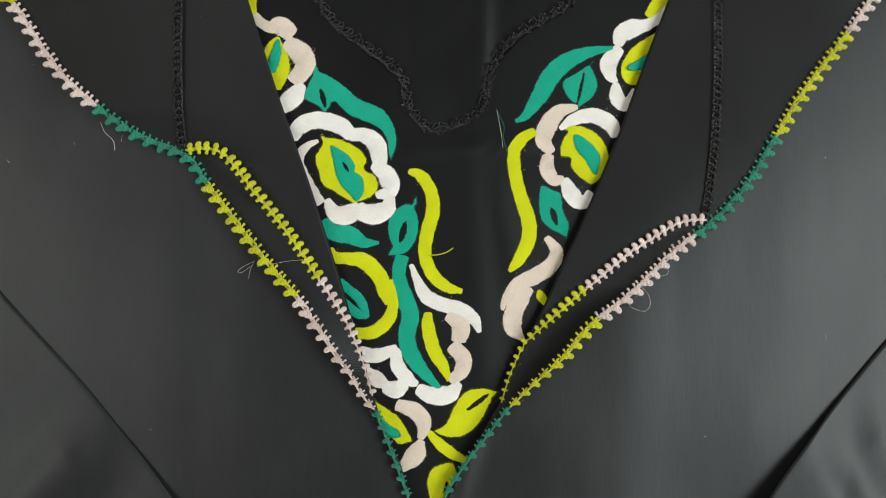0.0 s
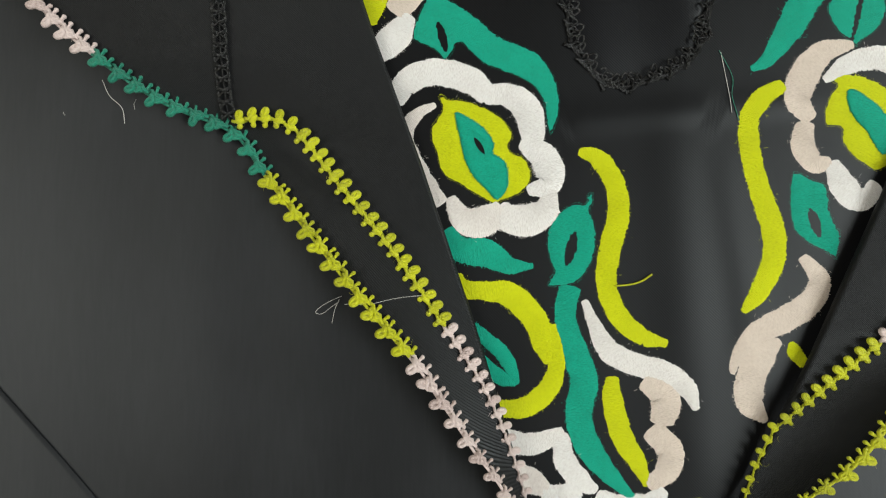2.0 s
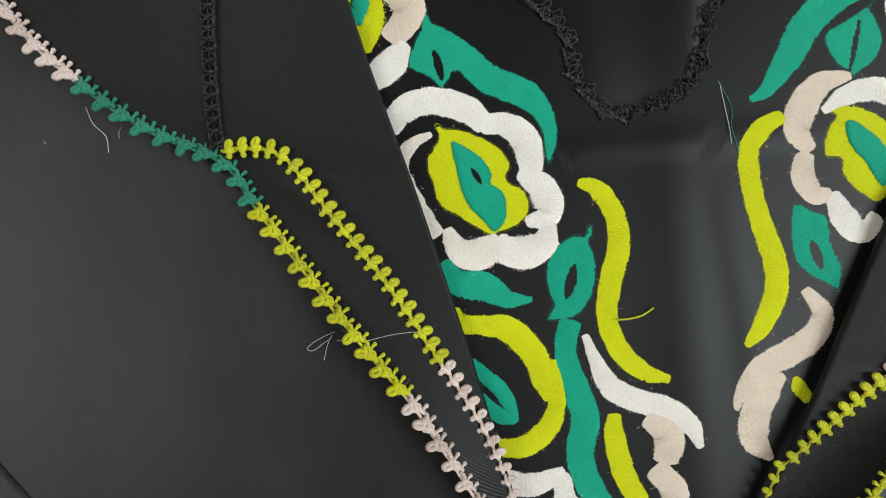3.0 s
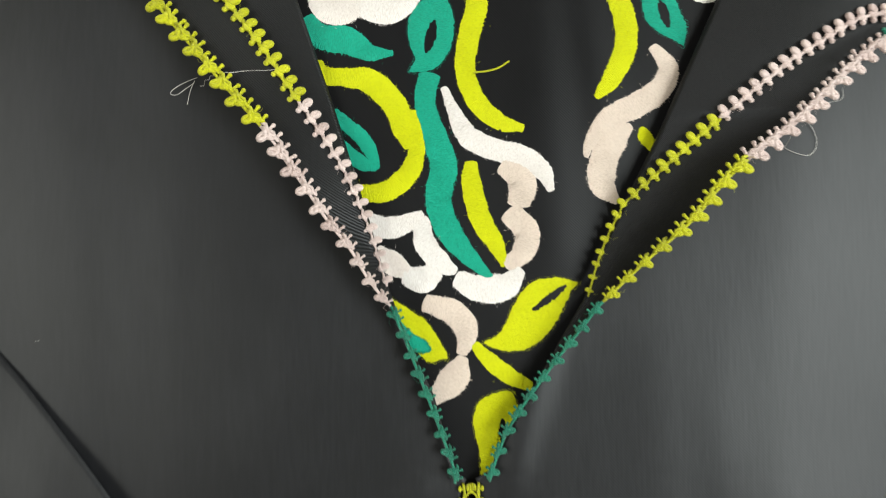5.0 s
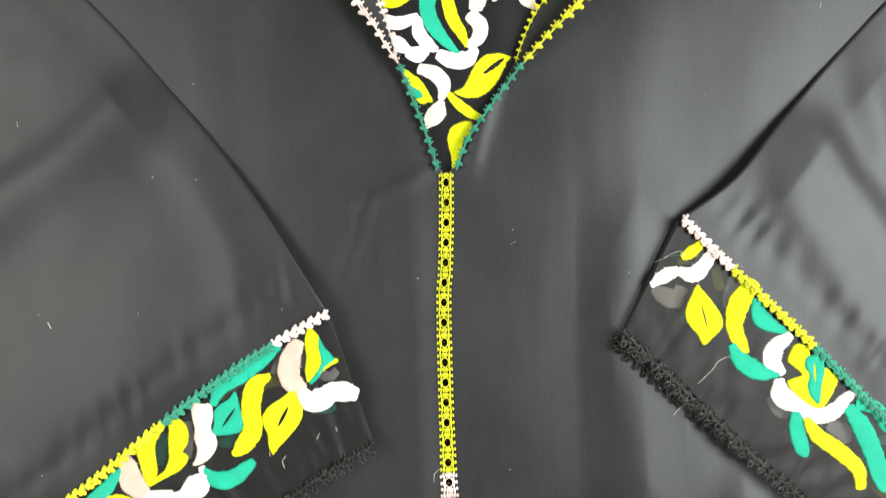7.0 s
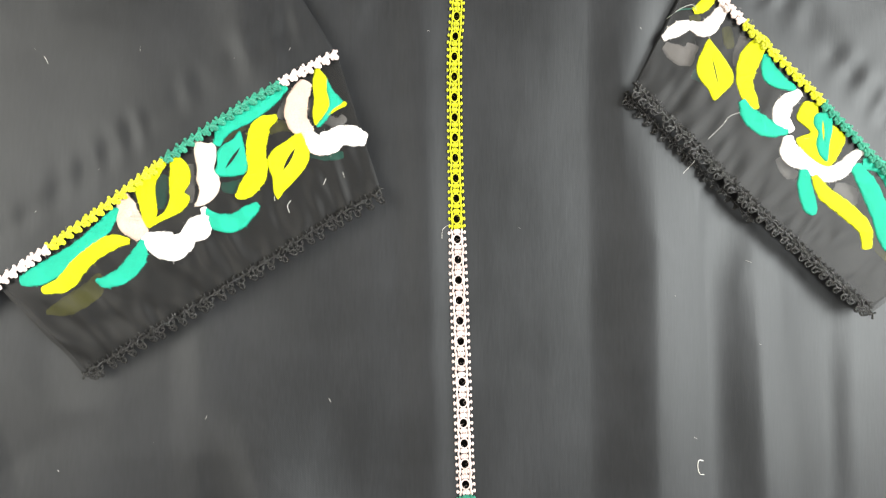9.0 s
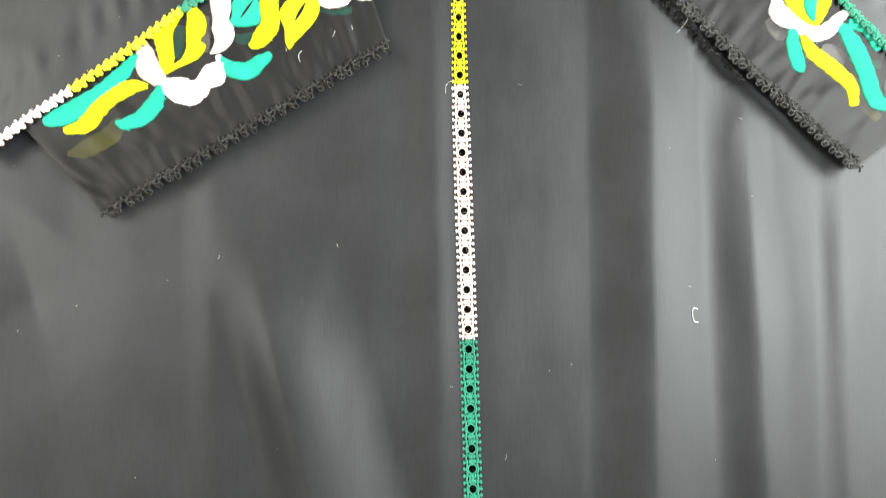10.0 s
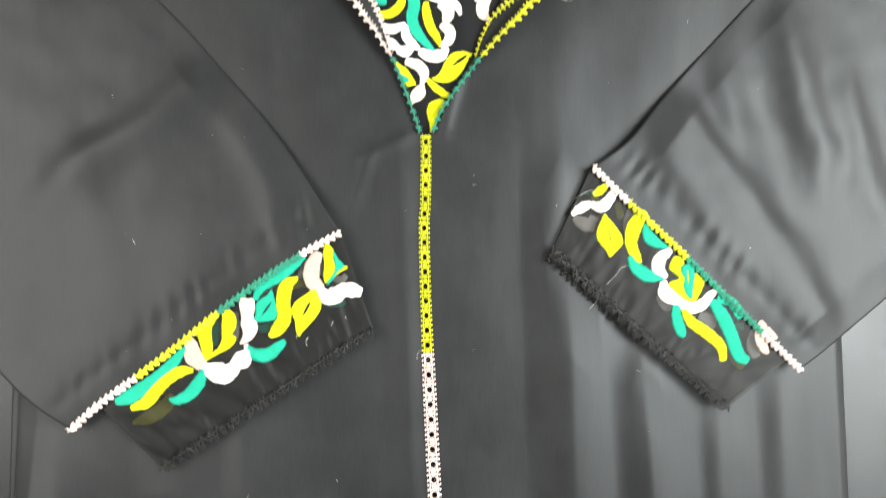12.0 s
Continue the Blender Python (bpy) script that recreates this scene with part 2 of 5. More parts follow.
def satin(name, colour, parent, height, *knots, lift=0.0, puff=0.42):
    """A satin-stitched motif along knots (x, y, half width), in millimetres, on the cloth at height(x, y)."""
    if colour in "WPI":
        (x0, y0, w0), (x1, y1, _), (x2, y2, _), (x3, y3, w3) = knots[0], knots[1], knots[-2], knots[-1]
        a, b = 0.5 * w0 / math.hypot(x0 - x1, y0 - y1), 0.5 * w3 / math.hypot(x3 - x2, y3 - y2)
        knots = ((x0 + a * (x0 - x1), y0 + a * (y0 - y1), w0), *knots[1:-1], (x3 + b * (x3 - x2), y3 + b * (y3 - y2), w3))
    c, run = curve(knots, 0.3)
    w = np.maximum(c[:, 2] * (1.1 if colour in "WPI" else 1.0), 0.25)
    for d, end in ((run, w[0]), (run[-1] - run, w[-1])):
        r = max(0.28 * end, 0.4)
        w = w * np.sqrt(1 - np.clip(1 - (d + 0.08) / r, 0, 1) ** 2)
    _, n = sides(c)
    rng = np.random.default_rng(int(abs(knots[0][0] * 37 + knots[0][1] * 91)) + 5)
    spike = rng.normal(0, 1, (len(c), 2))
    fray = 0.1 * spike + 0.02 * np.maximum(spike, 0) ** 3 + 0.14 * np.sin(run[:, None] * 1.1 + rng.uniform(0, 6, 2))
    across = np.array([-1.02, -1, -0.86, -0.6, -0.3, 0, 0.3, 0.6, 0.86, 1, 1.02])
    verts, uvs = [], []
    for i in range(len(c)):
        top = min(puff, 0.25 + 0.3 * w[i])
        for k, v in enumerate(across):
            ww = w[i] * v + (fray[i, 0] if v < 0 else fray[i, 1]) * abs(v) ** 3
            x, y = c[i, 0] + n[i, 0] * ww, c[i, 1] + n[i, 1] * ww
            z = -0.5 if k in (0, 10) else lift + 0.12 + top * (1 - abs(v) ** 5) ** 0.55 + rng.normal(0, 0.018)
            verts.append((mm(x), mm(y), height(mm(x), mm(y)) + mm(z)))
            uvs.append((run[i], 0.25 * ww))
    for _ in range(int(run[-1] * 2.2)):
        i, side = int(rng.integers(0, len(c))), rng.choice((-1, 1))
        x, y = c[i, 0] + n[i, 0] * w[i] * side, c[i, 1] + n[i, 1] * w[i] * side
        stray = rng.random() < 0.1
        l, a = (rng.uniform(0.6, 1.6), rng.normal(0, 0.9)) if stray else (rng.uniform(0.15, 0.5), rng.normal(0, 0.5))
        dx, dy = side * (n[i, 0] * math.cos(a) - n[i, 1] * math.sin(a)) * l, side * (n[i, 1] * math.cos(a) + n[i, 0] * math.sin(a)) * l
        h = height(mm(x), mm(y))
        tip = rng.uniform(0.1, 0.9) if stray else rng.uniform(0.0, 0.3)
        ix, iy = -0.7 * side * n[i, 0], -0.7 * side * n[i, 1]
        hair = [(mm(x + ix), mm(y + iy), h + mm(lift + 0.45)), (mm(x + 0.3 * dx), mm(y + 0.3 * dy), h + mm(lift + 0.32)), (mm(x + dx + 0.2 * dy), mm(y + dy - 0.2 * dx), h + mm(tip))]
        FUZZ.setdefault((parent.name, colour, "floss"), []).append(tube_data(hair, mm(rng.uniform(0.03, 0.05) if stray else rng.uniform(0.05, 0.09)), 3))
    return mesh_object(name, verts, grid_faces(len(c), 11), FLOSS[colour], parent,
                       f"{COLOURS[colour]} satin-stitched {name.replace('_', ' ')}", uvs)


def patch(name, colour, parent, height, angle, *outline, slit=None, lift=0.0):
    """A broad satin-stitched motif inside a smooth closed outline, in millimetres, with an optional slit in it."""
    p = np.array(outline, float)
    n = len(p)
    t = np.linspace(0, 1, 8, endpoint=False)[:, None]
    rim = []
    for k in range(n):
        a, b, c, d = p[k - 1], p[k], p[(k + 1) % n], p[(k + 2) % n]
        rim.append(0.5 * (2 * b + (c - a) * t + (2 * a - 5 * b + 4 * c - d) * t**2 + (3 * b - a - 3 * c + d) * t**3))
    rim = np.vstack(rim)
    rng = np.random.default_rng(int(abs(p[0, 0] * 37 + p[0, 1] * 91)) + 3)
    rim += rng.normal(0, 0.07, rim.shape)
    loops = [rim]
    if slit:
        x0, y0, x1, y1, w = slit
        f = np.linspace(0, 1, 10)
        side = np.array([y0 - y1, x1 - x0]) / math.hypot(x1 - x0, y1 - y0)
        mid = np.array([x0, y0]) + f[:, None] * np.array([x1 - x0, y1 - y0])
        wide = (w * np.sin(np.pi * f) ** 0.8)[:, None] * side
        loops.append(np.vstack([mid + wide, (mid - wide)[-2:0:-1]]))

    def inside(q, poly):
        a, b = poly, np.roll(poly, -1, 0)
        cut = (a[:, 1] > q[1]) != (b[:, 1] > q[1])
        with np.errstate(divide="ignore", invalid="ignore"):
            return np.sum(cut & (q[0] < (b[:, 0] - a[:, 0]) * (q[1] - a[:, 1]) / (b[:, 1] - a[:, 1]) + a[:, 0])) % 2 == 1

    every = np.vstack(loops)
    points, edges = [], []
    for loop in loops:
        s0 = len(points)
        points += [tuple(q) for q in loop]
        edges += [(s0 + k, s0 + (k + 1) % len(loop)) for k in range(len(loop))]
    count = len(points)
    lo, hi = rim.min(0), rim.max(0)
    for x in np.arange(lo[0], hi[0], 0.75):
        for y in np.arange(lo[1], hi[1], 0.75):
            q = np.array([x, y]) + rng.uniform(-0.2, 0.2, 2)
            if inside(q, rim) and not (slit and inside(q, loops[1])) and np.min(np.hypot(*(every - q).T)) > 0.28:
                points.append(tuple(q))
    flat, _, tris, *_ = geometry.delaunay_2d_cdt([Vector(q) for q in points], edges, [], 0, 1e-6)
    flat = np.array([tuple(q) for q in flat])
    faces = [f for f in tris if inside(flat[list(f)].mean(0), rim) and not (slit and inside(flat[list(f)].mean(0), loops[1]))]
    ca, sa = math.cos(radians(angle)), math.sin(radians(angle))
    verts, uvs = [], []
    for x, y in flat:
        d = min(1.0, np.min(np.hypot(every[:, 0] - x, every[:, 1] - y)) / 1.3)
        z = lift + 0.14 + 0.4 * (1 - (1 - d) ** 2.5) + rng.normal(0, 0.012)
        verts.append((mm(x), mm(y), height(mm(x), mm(y)) + mm(z)))
        uvs.append((-sa * x + ca * y, 0.25 * (ca * x + sa * y)))
    low = len(verts)
    if low < len(points):
        raise ValueError(name)
    for k in range(count):
        x, y, z = verts[k]
        verts.append((x, y, z - mm(0.6 + lift)))
        uvs.append(uvs[k])
    faces = [tuple(f) for f in faces] + [(a, b, low + b, low + a) for a, b in edges]
    for k in range(0, len(rim)):
        (x, y), (bx, by) = rim[k], rim[(k + 1) % len(rim)] - rim[k - 1]
        for _ in range(2):
            l, sgn = rng.uniform(0.1, 0.45), 1 if (ca * by - sa * bx) > 0 else -1
            ang = rng.normal(0, 0.3)
            dx, dy = sgn * l * (ca * math.cos(ang) - sa * math.sin(ang)), sgn * l * (sa * math.cos(ang) + ca * math.sin(ang))
            if inside(np.array([x + dx, y + dy]), rim):
                dx, dy = -dx, -dy
            h = height(mm(x), mm(y))
            hair = [(mm(x - 1.2 * dx), mm(y - 1.2 * dy), h + mm(lift + 0.4)), (mm(x + 0.3 * dx), mm(y + 0.3 * dy), h + mm(lift + 0.28)), (mm(x + dx), mm(y + dy), h + mm(lift + 0.1))]
            FUZZ.setdefault((parent.name, colour, "floss"), []).append(tube_data(hair, mm(rng.uniform(0.05, 0.09)), 3))
    return mesh_object(name, verts, faces, FLOSS[colour], parent, f"{COLOURS[colour]} satin-stitched {name.replace('_', ' ')}", uvs)


def sheet(name, at, nu, nv, mat, parent, label, thick=0.0004):
    verts = [at(i / (nu - 1), j / (nv - 1)) for i in range(nu) for j in range(nv)]
    return mesh_object(name, verts, grid_faces(nu, nv), mat, parent, label, thick=thick)


def tube_data(points, radius, ring=6, closed=False):
    p = np.array(points, float)
    n = len(p)
    d = (np.roll(p, -1, 0) - np.roll(p, 1, 0)) if closed else np.gradient(p, axis=0)
    d /= np.linalg.norm(d, axis=1, keepdims=True) + 1e-12
    up = np.tile([0.13, 0.07, 1.0], (n, 1))
    a = np.cross(d, up)
    a /= np.linalg.norm(a, axis=1, keepdims=True) + 1e-12
    b = np.cross(a, d)
    ang = np.linspace(0, 2 * np.pi, ring, endpoint=False)
    rad = np.broadcast_to(radius, (n,))
    v = (p[:, None] + rad[:, None, None] * (np.cos(ang)[None, :, None] * a[:, None] + np.sin(ang)[None, :, None] * b[:, None])).reshape(-1, 3)
    f = grid_faces(n, ring, True)
    if closed:
        f += [((n - 1) * ring + j, (n - 1) * ring + (j + 1) % ring, (j + 1) % ring, j) for j in range(ring)]
    else:
        f += [tuple(range(ring))[::-1], tuple((n - 1) * ring + j for j in range(ring))]
    return v, f


def bean(at, size, turn=0.0, seg=10, rings=7):
    """A lump of yarn: an ellipsoid of half sizes size, turned about z."""
    v = [(0, 0, -1)]
    for i in range(1, rings):
        a = math.pi * i / rings - math.pi / 2
        v += [(math.cos(a) * math.cos(b), math.cos(a) * math.sin(b), math.sin(a)) for b in np.linspace(0, 2 * np.pi, seg, endpoint=False)]
    v.append((0, 0, 1))
    m = Matrix.Translation(at) @ Matrix.Rotation(turn, 4, 'Z') @ Matrix.Diagonal((*size, 1))
    f = [(0, 1 + (j + 1) % seg, 1 + j) for j in range(seg)]
    for i in range(rings - 2):
        f += [(1 + i * seg + j, 1 + i * seg + (j + 1) % seg, 1 + (i + 1) * seg + (j + 1) % seg, 1 + (i + 1) * seg + j) for j in range(seg)]
    last = 1 + (rings - 2) * seg
    f += [(last + j, last + (j + 1) % seg, len(v) - 1) for j in range(seg)]
    return [tuple(m @ Vector(q)) for q in v], f


def joined(pieces):
    verts, faces = [], []
    for v, f in pieces:
        faces += [tuple(k + len(verts) for k in q) for q in f]
        verts += [tuple(q) for q in v]
    return verts, faces


def piece_mesh(name, pieces, mat):
    v, f = joined(pieces)
    me = bpy.data.meshes.new(name)
    me.from_pydata([(mm(a), mm(b), mm(c)) for a, b, c in v], [], f)
    me.materials.append(mat)
    me.polygons.foreach_set("use_smooth", [True] * len(me.polygons))
    return me


def arc(cx, cy, rx, ry, a0, a1, n=9, turn=0.0, z0=0.5, z1=0.5):
    t = np.radians(np.linspace(a0, a1, n))
    x, y = rx * np.cos(t), ry * np.sin(t)
    c, s = math.cos(turn), math.sin(turn)
    return np.stack([cx + c * x - s * y, cy + s * x + c * y, np.linspace(z0, z1, n)], 1)


# Crochet stitches, in millimetres: x along the edging, y outwards.
def pin(x, y0, y1, lean, r=0.34):
    """A short stitch that ends in a round head."""
    return [tube_data([(x, y0, 0.55), (x + lean * 0.5, (y0 + y1) / 2, 0.6), (x + lean, y1, 0.5)], r, 5),
            bean((x + lean, y1, 0.5), (r * 1.35, r * 1.4, r * 1.2), lean, 8, 5)]


def ring(x, y, rx, ry, turn, r, z0=0.6, z1=0.9):
    """A loop of yarn lying on its side, with a dimple in the middle."""
    p = arc(x, y, rx, ry, 0, 334, 13, turn)
    p[:, 2] = z0 + (z1 - z0) * (0.5 + 0.5 * np.cos(np.linspace(0, 2 * np.pi, 13)))
    return tube_data(p, r, 6, True)


def picot_pieces(seed):
    """Collar edging: two pins into the cloth, a knotted body, and a loop that leans outwards."""
    r = random.Random(seed)
    j = lambda s: r.uniform(-s, s)
    out = pin(-0.6 + j(.2), -0.2, -1.7 + j(.25), -0.25 + j(.2), 0.42) + pin(2.1 + j(.2), -0.1, -1.6 + j(.25), -0.1 + j(.2), 0.42)
    out += [tube_data([(-3.1, 0.1, 0.35), (-2.0, -0.35, 0.6), (-0.6, 0.2, 0.9), (0.8, -0.4, 0.8), (2.0, 0.25, 0.7), (3.1, 0.1, 0.35)], 0.46, 6),
            tube_data([(-2.0, 0.6, 0.5), (-0.9, 0.0, 0.95), (0.4, 0.55, 1.1), (1.8, 0.1, 0.8), (2.6, -0.2, 0.4)], 0.42, 6),
            bean((-0.7 + j(.2), 0.9 + j(.15), 0.8), (1.1, 0.8, 0.65), 0.7 + j(.4)),
            bean((0.8 + j(.2), 0.9 + j(.2), 0.85), (1.0, 0.75, 0.6), -0.5 + j(.4)),
            tube_data([(1.9 + j(.2), 0.5, 0.7), (0.8, 1.7 + j(.2), 0.9), (-0.6, 2.0 + j(.2), 0.8)], 0.42, 5),
            ring(-0.6 + j(.35), 2.25 + j(.2), 0.62, 1.05 + j(.1), 0.35 + j(.3), 0.66)]
    return [([(x, y - 1.0, z * 1.15) for x, y, z in v], f) for v, f in out]


def hem_pieces(seed):
    """Black hem edging: pins along a chain, a knotted body and two open loops hanging from it."""
    r = random.Random(seed)
    j = lambda s: r.uniform(-s, s)
    out = [tube_data([(-2.8, 0.0, 0.4), (-1.4, -0.25, 0.8), (0, 0.2, 0.6), (1.4, -0.25, 0.8), (2.8, 0.0, 0.4)], 0.36, 5)]
    for x in (-2.0, -0.4, 1.3):
        out += pin(x + j(.15), -0.1, -1.25 + j(.15), j(.2), 0.25)
    for x, y in ((-1.0, 0.8), (0.3, 0.9), (0.9, 0.6)):
        out.append(bean((x + j(.2), y + j(.1), 0.75), (0.6, 0.4, 0.42), 0.7 + j(.6), 8, 5))
    out.append(tube_data([(-1.5, 0.5, 0.6), (-1.3 + j(.2), 1.6, 0.9), (-0.4, 2.0, 1.1), (0.5, 1.3, 0.8), (1.2, 0.4, 0.6)], 0.33, 5))
    out.append(tube_data(arc(-0.1 + j(.25), 2.5 + j(.25), 0.8, 1.15, -70, 235, 12, 0.4 + j(.3), 0.7, 1.2), 0.33, 5))
    out.append(tube_data(arc(0.5 + j(.3), 1.9 + j(.2), 0.5, 0.8, -90, 200, 10, 0.5 + j(.4), 1.0, 0.7), 0.24, 5))
    return out


def knot_pieces(seed):
    """Dense zigzag of looped knots over the cuff's seam."""
    r = random.Random(seed)
    j = lambda s: r.uniform(-s, s)
    return pin(-0.9 + j(.2), -0.3, -1.35 + j(.2), -0.2 + j(.2), 0.42) + [
            tube_data([(-2.3, -0.3, 0.4), (-0.8, 0.3, 0.85), (0.8, -0.4, 0.85), (2.3, -0.3, 0.4)], 0.5, 6),
            bean((0.1 + j(.2), 0.5, 0.8), (1.25, 0.75, 0.6), 0.7 + j(.3)),
            bean((1.2 + j(.2), 0.1, 0.65), (0.9, 0.6, 0.55), -0.5 + j(.3)),
            ring(0.45 + j(.2), 1.5 + j(.2), 0.5, 0.8, -0.3 + j(.3), 0.5),
            bean((-0.9 + j(.2), 1.0 + j(.2), 0.55), (0.55, 0.85, 0.5), -0.2 + j(.3)),
            bean((1.2 + j(.2), -0.9, 0.45), (0.5, 0.6, 0.45), 0.2 + j(.3))]


def loop_pieces(seed):
    """Braid: an oval loop on one side, a small round head on the other, a knot between them."""
    r = random.Random(seed)
    j = lambda s: r.uniform(-s, s)
    return [ring(j(.12), 1.4 + j(.1), 0.5, 0.85 + j(.08), j(.25) - 0.3, 0.62),
            bean((0.0, 1.4, 0.6), (0.6, 0.9, 0.45), -0.3, 8, 5),
            tube_data([(-1.8, 0.15, 0.45), (-0.8, -0.15, 0.8), (0.1, 0.2, 0.9), (0.9, -0.2, 0.8), (1.8, 0.05, 0.45)], 0.44, 6),
            bean((0.3 + j(.15), -0.1, 0.8), (1.3, 0.85, 0.6), 0.6 + j(.3))] + pin(0.35 + j(.15), -0.4, -1.45 + j(.15), j(.25) - 0.1, 0.52)


def lace_pieces(seed):
    r = random.Random(seed)
    j = lambda s: r.uniform(-s, s)
    out = [tube_data([(-2.9, 0.2 + j(.2), 0.5), (-1.4, -0.3, 0.7), (0, 0.3, 0.5), (1.4, -0.3, 0.7), (2.9, 0.2, 0.5)], 0.33, 5),
           tube_data([(-2.9, -0.5, 0.6), (-1.4, 0.3, 0.9), (0, -0.4, 0.6), (1.4, 0.4, 0.9), (2.9, -0.5, 0.6)], 0.27, 5)]
    for x, y, s in ((-1.5, 1.5, 0.85), (0.1, 2.3, 1.05), (1.5, 1.4, 0.85)):
        out.append(tube_data(arc(x + j(.3), y + j(.25), s * 0.72, s * 1.2, -110, 200, 11, j(.5), 0.4, 1.5), 0.27, 5))
    out.append(tube_data([(-1.4, 0.2, 0.6), (-0.3, 1.6, 1.1), (0.2, 2.0, 0.7), (1.2, 0.4, 0.9)], 0.25, 5))
    out.append(bean((j(.4), 0.9, 0.5), (0.6, 0.5, 0.4), j(1)))
    return out


def ladder_pieces(seed):
    r = random.Random(seed)
    j = lambda s: r.uniform(-s, s)
    return [bean((0.75, 1.35, 0.4), (0.7, 0.38, 0.35)), bean((-0.75, 1.35, 0.4), (0.7, 0.38, 0.35)),
            bean((0.75, -1.35, 0.4), (0.7, 0.38, 0.35)), bean((-0.75, -1.35, 0.4), (0.7, 0.38, 0.35)),
            tube_data([(j(.2) - 0.6, -1.3, 0.5), (0.2, 0, 0.9), (j(.2) - 0.4, 1.3, 0.5)], 0.36, 5),
            tube_data([(0.9, -1.2, 0.4), (0.1 + j(.2), 0, 0.5), (0.9, 1.2, 0.4)], 0.28, 5)]


def eyelet_pieces(seed):
    """One step of the insertion lace, 9.3 mm long: two beaded rails round a ring and a worked bar."""
    r = random.Random(seed)
    j = lambda s: r.uniform(-s, s)
    out = []
    for side in (-1, 1):
        out.append(tube_data([(x, side * (2.75 + 0.25 * math.cos(x * 1.35)), 0.55) for x in np.linspace(-4.7, 4.7, 11)], 0.5, 6))
        for x in (-3.1, 0.0, 3.1):
            out.append(bean((x + j(.15), side * 4.25, 0.5), (0.85, 0.72, 0.5), j(.2)))
            out.append(tube_data([(x, side * 2.8, 0.5), (x + j(.2), side * 4.1, 0.5)], 0.4, 5))
        for x in (-1.55, 1.55):
            out.append(tube_data([(x, side * 2.9, 0.55), (x * 0.95, side * 1.9, 0.5)], 0.3, 5))
    out.append(tube_data(arc(0, 0, 2.25, 2.2, 0, 345, 14, j(1)), 0.36, 6, True))
    for x in (-3.5, 3.5):
        for y in (-1.35, -0.45, 0.45, 1.35):
            out.append(bean((x + j(.2), y + j(.12), 0.5), (1.1, 0.55, 0.5), j(.15)))
        out.append(bean((x, 0, 0.3), (1.1, 2.4, 0.35)))
    return out


STITCHES = {}


def stitch_mesh(kind, colour, k):
    key = (kind, colour, k)
    if key not in STITCHES:
        make = {"picot": picot_pieces, "hem_picot": hem_pieces, "knot_stitch": knot_pieces, "loop_stitch": loop_pieces, "lace_loop": lace_pieces, "ladder_stitch": ladder_pieces, "eyelet": eyelet_pieces}[kind]
        STITCHES[key] = piece_mesh(f"{kind}_{COLOURS[colour].replace(' ', '_')}", make(k * 7 + 3), YARN[colour])
    return STITCHES[key]


def edging(name, kind, parent, path, pitch, side, colour_at, height, size=lambda s: 1.0, cord=0.42, wobble=0.08, aside=0.0, broad=lambda s: 1.0):
    """Crochet edging along a path: one cord for each run of one colour, its stitches sewn to it one by one."""
    c, run = curve(path, 0.6)
    d, n = sides(c)
    rng = random.Random(len(path) * 13 + int(abs(path[0][0])))
    count = int(run[-1] / pitch)
    step = run[-1] / count
    base, last, start = None, None, 0
    marks = []
    for k in range(count):
        s = (k + 0.5) * step
        marks.append((s, colour_at(np.interp(s, run, c[:, 0]), np.interp(s, run, c[:, 1]))))
    for k, (s, colour) in enumerate(marks):
        if colour != last:
            e = next((marks[m][0] - step / 2 for m in range(k, count) if marks[m][1] != colour), run[-1])
            at = np.linspace(s - step / 2, e, max(4, int((e - s) / 1.2)))
            x, y = np.interp(at, run, c[:, 0] + aside * n[:, 0]), np.interp(at, run, c[:, 1] + aside * n[:, 1])
            pts = [(mm(a), mm(b), height(mm(a), mm(b)) + mm(0.35)) for a, b in zip(x, y)]
            v, f = tube_data(pts, mm(cord), 6)
            base = mesh_object(name, v, f, YARN[colour], parent, f"{COLOURS[colour]} {name.replace('_', ' ')}")
            last = colour
        x, y = np.interp(s, run, c[:, 0]), np.interp(s, run, c[:, 1])
        tx, ty = np.interp(s, run, d[:, 0]), np.interp(s, run, d[:, 1])
        for _ in range(3):
            a, l, h = rng.uniform(0, 2 * math.pi), rng.choice((0.6, 0.9, 1.4, 2.2)), height(mm(x), mm(y))
            hx, hy = x + rng.uniform(-1.5, 1.5), y + rng.uniform(-1.5, 1.5)
            dx, dy, k2 = math.cos(a) * l, math.sin(a) * l, rng.uniform(-0.5, 0.5)
            hair = [(mm(hx), mm(hy), h + mm(0.9)), (mm(hx + 0.6 * dx + k2 * dy), mm(hy + 0.6 * dy - k2 * dx), h + mm(rng.uniform(1.0, 1.8))), (mm(hx + dx), mm(hy + dy), h + mm(rng.uniform(0.6, 1.8)))]
            FUZZ.setdefault((base.name, colour, "yarn"), []).append(tube_data(hair, mm(rng.uniform(0.02, 0.04)), 3))
        ob = new(kind, stitch_mesh(kind, colour, k % 4))
        ob.parent = base
        turn = Matrix.Rotation(math.atan2(ty, tx) + rng.uniform(-wobble, wobble) * 2, 4, 'Z')
        z = size(s / run[-1])
        ob.matrix_basis = (Matrix.Translation((mm(x), mm(y), height(mm(x), mm(y)) + mm(0.1))) @ turn
                           @ Matrix.Diagonal((z * step / pitch, z * side * broad(s / run[-1]), z, 1)))


